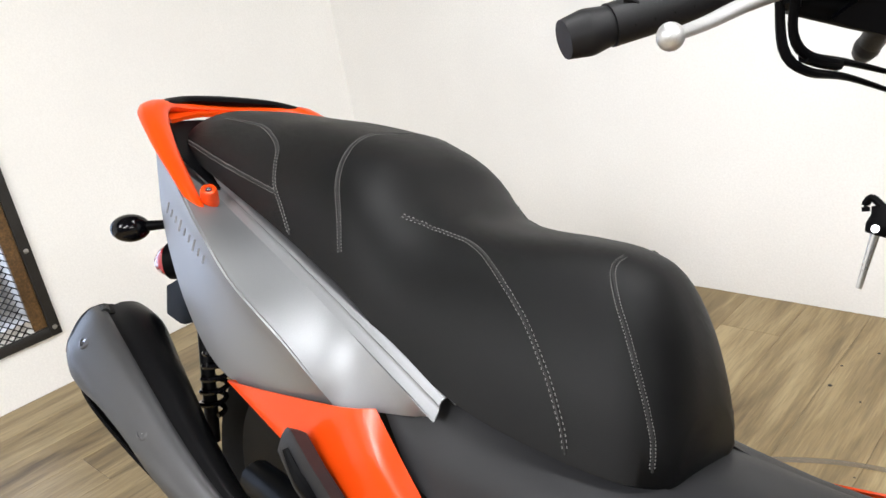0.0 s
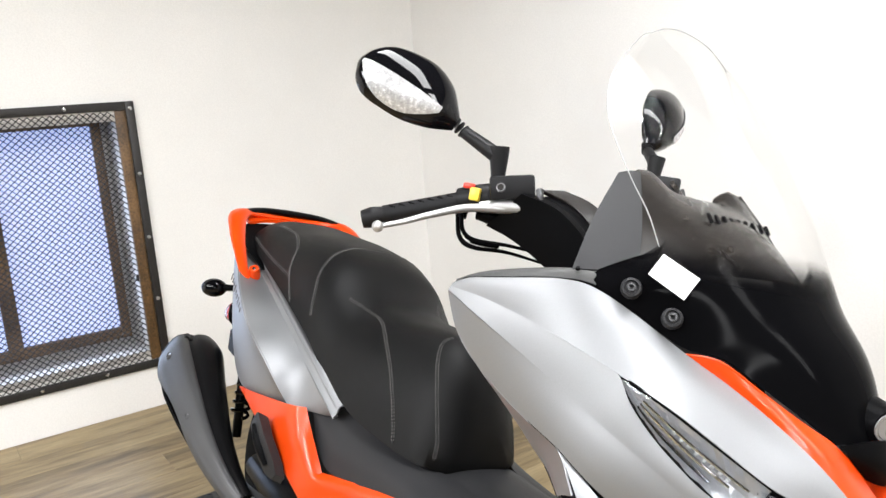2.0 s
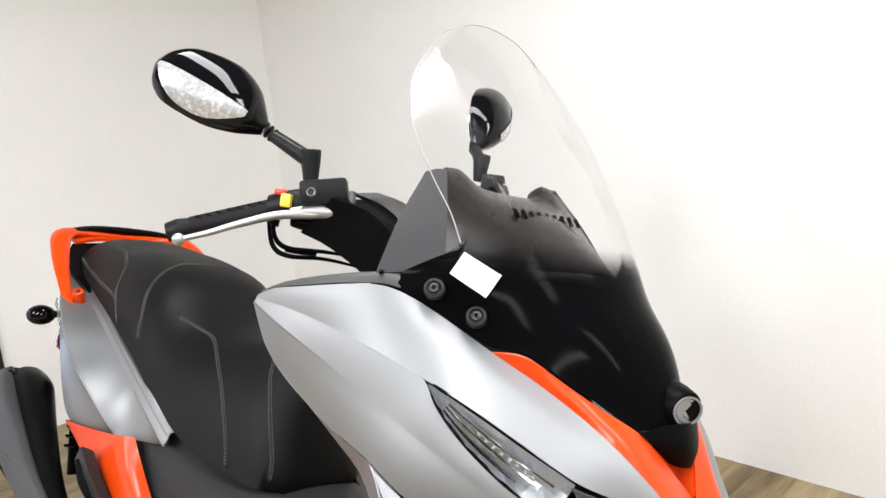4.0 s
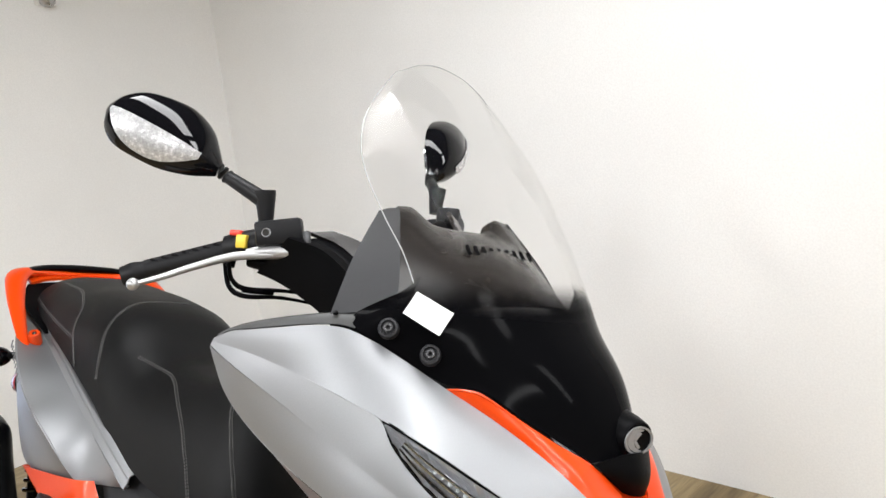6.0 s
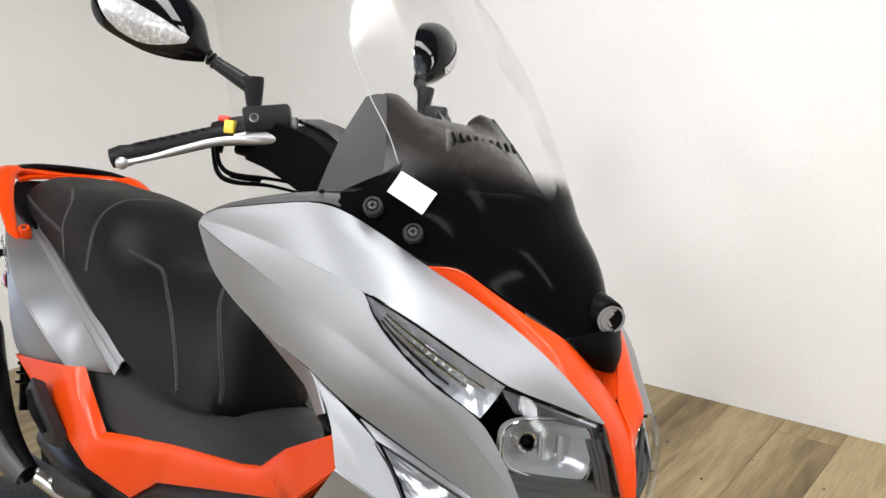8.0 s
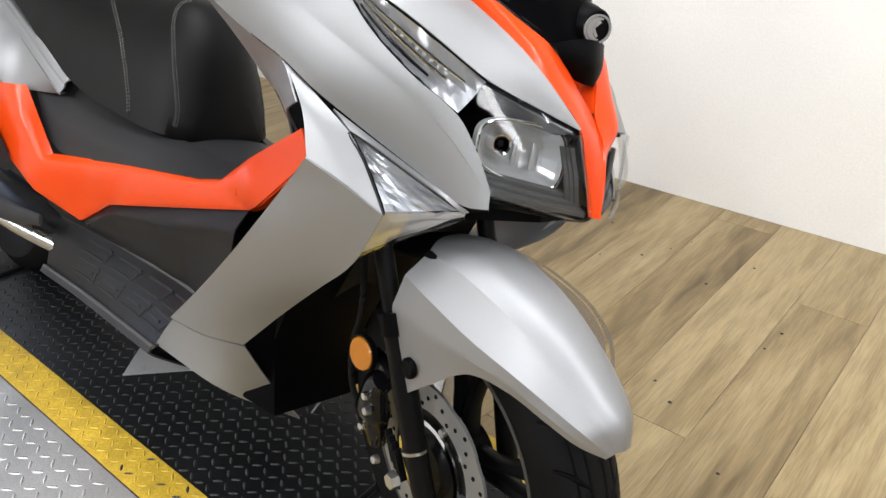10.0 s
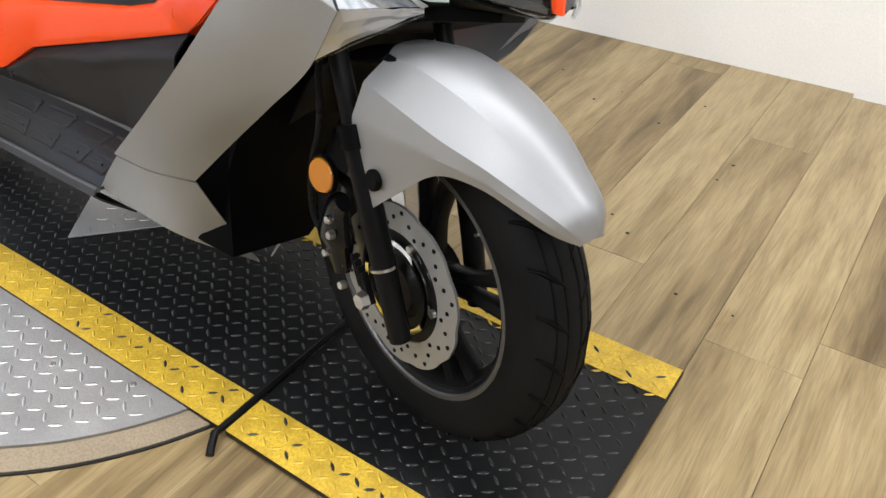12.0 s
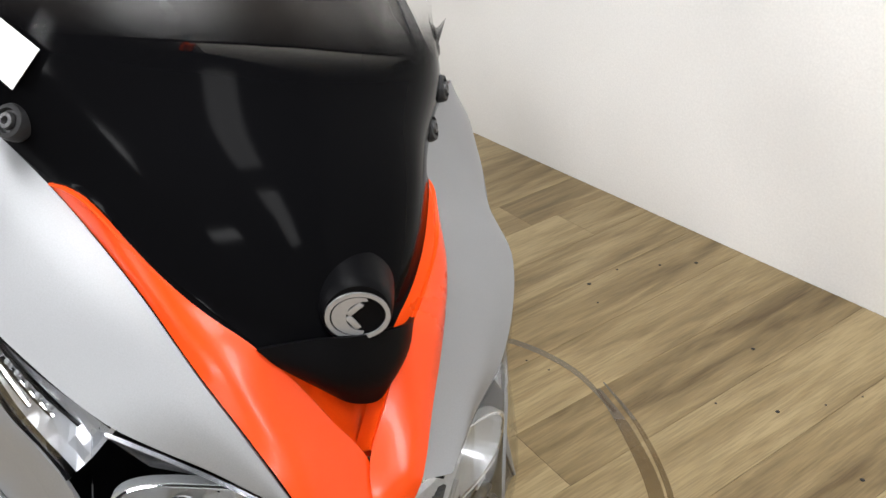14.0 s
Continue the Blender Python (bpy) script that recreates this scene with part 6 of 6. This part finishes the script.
part("fender_bolt", moved(lathe([(0, 0.003), (0.0055, 0.003), (0.012, 0.004), (0.0145, 0.001), (0.0145, -0.004), (0, -0.004)], 20), frame_at((0.006, -0.0975, 0.19), (0, -1, 0.1))), BLACK, fen, "black fender bolt")
part("rear_mudguard", sheet([[(-0.04, -0.06, 0.325), (-0.05, 0, 0.335), (-0.04, 0.06, 0.325)], [(-0.17, -0.06, 0.28), (-0.175, 0, 0.285), (-0.17, 0.06, 0.28)], [(-0.27, -0.06, 0.15), (-0.28, 0, 0.155), (-0.27, 0.06, 0.15)]], nu=12, nv=14), BLACK, fork, "black inner mudguard")

# ---- platform and turntable ----
PX0, PX1, PY0, PY1 = -1.72, 0.71, 0.252, 0.8
platform = thing("ramp_platform", pose(0, 0, 0), "black tread plate platform with yellow edge stripes", "platform")
SEAMS = [PX0, -1.205, 0.135, PX1]
for a, b in zip(SEAMS, SEAMS[1:]):
    part("plate", block((b - a - 0.012, PY1 - PY0, 0.012), 0.002, ((a + b) / 2, (PY0 + PY1) / 2, -0.006)), PLATE, platform, "black tread plate")
    for y in (PY0 + 0.041, PY1 - 0.041):
        part("yellow_stripe", block((b - a - 0.016, 0.08, 0.0016), 0, ((a + b) / 2, y, 0.0008)), TAPE, platform, "worn yellow edge stripe")
for x in SEAMS[1:3]:
    part("hinge_rod", tube([(x, PY0 - 0.02, 0.003), (x, (PY0 + PY1) / 2, 0.003), (x, PY1, 0.003)], 0.006, 6, 8), SATIN, platform, "black hinge rod")
part("hinge_end", tube([(0.135, PY0 - 0.012, 0.006), (0.145, PY0 - 0.03, 0.0), (0.155, PY0 - 0.045, -0.006)], 0.007, 8, 8), SATIN, platform)


def lugs(name, parent, mat, inside, near, x0, x1, y0, y1, pitch, z, label, worn=None):
    """Raised tread lugs: pointed bars lying crosswise by turns. Those in the near stretch are pieces of their own, the rest is one mesh."""
    L, W, H = pitch * 0.44, pitch * 0.11, 0.0016
    P = [(-L, 0, 0), (-L * 0.4, -W, 0), (L * 0.4, -W, 0), (L, 0, 0), (L * 0.4, W, 0), (-L * 0.4, W, 0), (-L * 0.45, 0, H), (L * 0.45, 0, H)]
    Q = ((0, 1, 6), (1, 2, 7, 6), (2, 3, 7), (3, 4, 7), (4, 5, 6, 7), (5, 0, 6))
    me = bpy.data.meshes.new(name)
    me.from_pydata(P, [], Q)
    me.materials.append(mat)
    bare = me.copy()
    bare.materials[0] = worn or mat
    rl = random.Random(3)
    far = bmesh.new()
    for i in range(int((x1 - x0) / pitch) + 1):
        for j in range(int((y1 - y0) / pitch) + 1):
            x, y = x0 + pitch * i, y0 + pitch * j
            if not inside(x, y):
                continue
            turn = 36 if (i + j) % 2 else -36
            if near(x, y):
                ob = new(name, bare if rl.random() < 0.3 else me)
                ob.parent = parent
                ob.matrix_local = pose(x, y, z, 0, 0, turn)
                continue
            c, s = math.cos(radians(turn)), math.sin(radians(turn))
            v = [far.verts.new((x + a * c - b * s, y + a * s + b * c, z + h)) for a, b, h in P]
            for q in Q:
                far.faces.new([v[k] for k in q])
    rest = part("tread_field", far, mat, parent, label, smooth=False)
    tagged(rest, label, kind="stuff")


on_plate = lambda x, y: all(abs(x - s) > 0.02 for s in SEAMS)
lugs("tread_lug", platform, PLATELUG, lambda x, y: on_plate(x, y) and PY0 + 0.09 < y < PY1 - 0.09, lambda x, y: x > 0.21, PX0 + 0.02, PX1 - 0.02, PY0 + 0.02, PY1 - 0.02, 0.0245, 0.0002, "field of raised black tread lugs")
lugs("stripe_lug", platform, TAPE, lambda x, y: on_plate(x, y) and not PY0 + 0.09 < y < PY1 - 0.09 and (PY0 + 0.012 < y < PY1 - 0.012), lambda x, y: x > -0.3, PX0 + 0.02, PX1 - 0.02, PY0 + 0.02, PY1 - 0.02, 0.0245, 0.0017, "field of yellow painted tread lugs", PLATELUG)
table = thing("turntable", pose(-0.53, 0.545, 0), "bright tread plate turntable with a wooden ring", "turntable")
part("disc", lathe([(0.0, -0.013), (0.65, -0.013), (0.65, -0.0135 + 0.0085), (0.0, -0.005)], 128), BRIGHT, table, "bright aluminium tread plate")
part("ring", lathe([(0.654, -0.0125), (0.7, -0.0125), (0.7, -0.007), (0.654, -0.007)], 128, "z", True), RING, table, "pale wooden ring")
part("ring_gap", lathe([(0.7, -0.0126), (0.7045, -0.0126), (0.7045, -0.0085), (0.7, -0.0085)], 128, "z", True), SEATFLOCK, table)
lugs("bright_lug", table, BRIGHT, lambda x, y: x * x + y * y < 0.635 ** 2 and y < PY0 - 0.545 - 0.01, lambda x, y: x > 0.05, -0.65, 0.65, -0.65, 0.0, 0.03, -0.005, "field of raised bright tread lugs")
for x, y in ((-0.24, -0.33), (0.3, -0.36), (0.08, -0.5), (-0.42, -0.38), (0.46, -0.31)):
    part("rivet", moved(lathe([(0, 0.003), (0.005, 0.002), (0.006, 0), (0, 0)], 12), pose(x, y, -0.005)), STEEL, table)
part("red_mark", block((0.062, 0.028, 0.0012), 0.0004, (-0.462, -0.474, -0.0063), turn=pose(0, 0, 0, 0, 0, 45)), REDPLASTIC, table, "red tape mark on the ring")
# small bright plate lying on the platform under the belly
offcut = thing("tread_offcut", pose(-0.49, 0.53, 0.0035), "bright tread plate wedge lying under the scooter", "metal plate")
part("plate", prism([(-0.045, -0.105), (0.1, 0.05), (-0.22, 0.12)], 0.004, 0.001), BRIGHT, offcut)
b_ = [(-0.03, -0.06), (-0.06, 0.02), (0.0, -0.02), (0.04, 0.03), (-0.12, 0.07), (-0.02, 0.055)]
lug_me = bpy.data.meshes.new("lug")
lb = prism([(-0.012, 0), (-0.005, -0.003), (0.005, -0.003), (0.012, 0), (0.005, 0.003), (-0.005, 0.003)], 0.0015, 0)
lb.to_mesh(lug_me)
lb.free()
lug_me.materials.append(BRIGHT)
for k, (x, y) in enumerate(b_ + [(-0.09, 0.045), (-0.04, -0.02), (-0.15, 0.085), (0.01, 0.015), (-0.02, 0.02)]):
    ob = new("lug", lug_me)
    ob.parent = offcut
    ob.matrix_local = pose(x, y, 0.004, 0, 0, 36 if k % 2 else -36)

# dark rubber scuffs left in arcs by a turning tyre
for wd, pts in ((0.03, [(-0.2, 1.475), (-0.06, 1.43), (0.095, 1.355), (0.21, 1.25), (0.3, 1.1)]), (0.012, [(-0.21, 1.5), (-0.055, 1.458), (0.11, 1.376), (0.235, 1.262), (0.33, 1.1)]), (0.02, [(-0.9, 1.0), (-0.75, 1.25), (-0.5, 1.42), (-0.3, 1.475), (-0.12, 1.452)])):
    line = cr([(x, y, 0) for x, y in pts], 30)
    rows = []
    for w in (-0.5, 0.5):
        rows.append([p + (line[min(i + 1, 29)] - line[max(i - 1, 0)]).normalized().cross(Vector((0, 0, 1))) * w * wd * math.sin(math.pi * (i + 0.5) / 30) ** 0.4 for i, p in enumerate(line)])
    scuff = link_mesh("floor_scuff", moved(sheet(rows, nu=30, nv=3, thick=0.0002), pose(0, 0, -0.0119)), SCUFF)
    scuff.visible_shadow = False
    tagged(scuff, "grey tyre scuff curving across the planks", "scuff mark", "tyre scuffs")
rs = random.Random(12)
for k in range(26):
    x, y = rs.uniform(-0.6, 1.3), rs.uniform(0.95, 2.05)
    r = rs.uniform(0.002, 0.0055)
    tagged(link_mesh("floor_dent", moved(lathe([(0, 0.0004), (r, 0.0003), (r * 1.1, 0), (0, 0)], 9), pose(x, y, -0.0124)), SEATFLOCK), "small dark dent in the plank floor", "dent", "floor dents")

# ---- floor planks ----
pw, pl = 0.18, 1.22
me = bpy.data.meshes.new("plank")
bmp = block((pw - 0.0007, pl - 0.0007, 0.012), 0.0005, (0, 0, -0.006), 1)
bmp.to_mesh(me)
bmp.free()
me.materials.append(PLANK)
rp = random.Random(4)
far = bmesh.new()
for i in range(int((FAR_X - WALL_X) / pw) + 1):
    off = rp.random() * pl
    for j in range(-1, 9):
        y1 = min(WALL_Y - 0.002, WALL_Y + off - pl * j)
        y0 = max(NEAR_Y + 0.002, WALL_Y + off - pl * (j + 1))
        x = WALL_X + pw * (i + 0.5)
        if y1 - y0 < 0.04 or x + pw / 2 > FAR_X:
            continue
        m = Matrix.Translation((x, (y0 + y1) / 2, -0.013 - 0.0003 * rp.random())) @ Matrix.Diagonal((1, (y1 - y0) / pl, 1, 1))
        if x < 2.2 and y1 > -1.0:
            ob = new("plank", me)
            ob.parent = floor
            ob.matrix_local = m
        else:
            bmesh.ops.create_cube(far, size=1, matrix=m @ Matrix.Translation((0, 0, -0.006)) @ Matrix.Diagonal((pw - 0.001, pl - 0.001, 0.012, 1)))
rest = part("plank_field", far, PLANK, floor, "field of oak vinyl planks", smooth=False)
tagged(rest, "field of oak vinyl planks", kind="stuff")
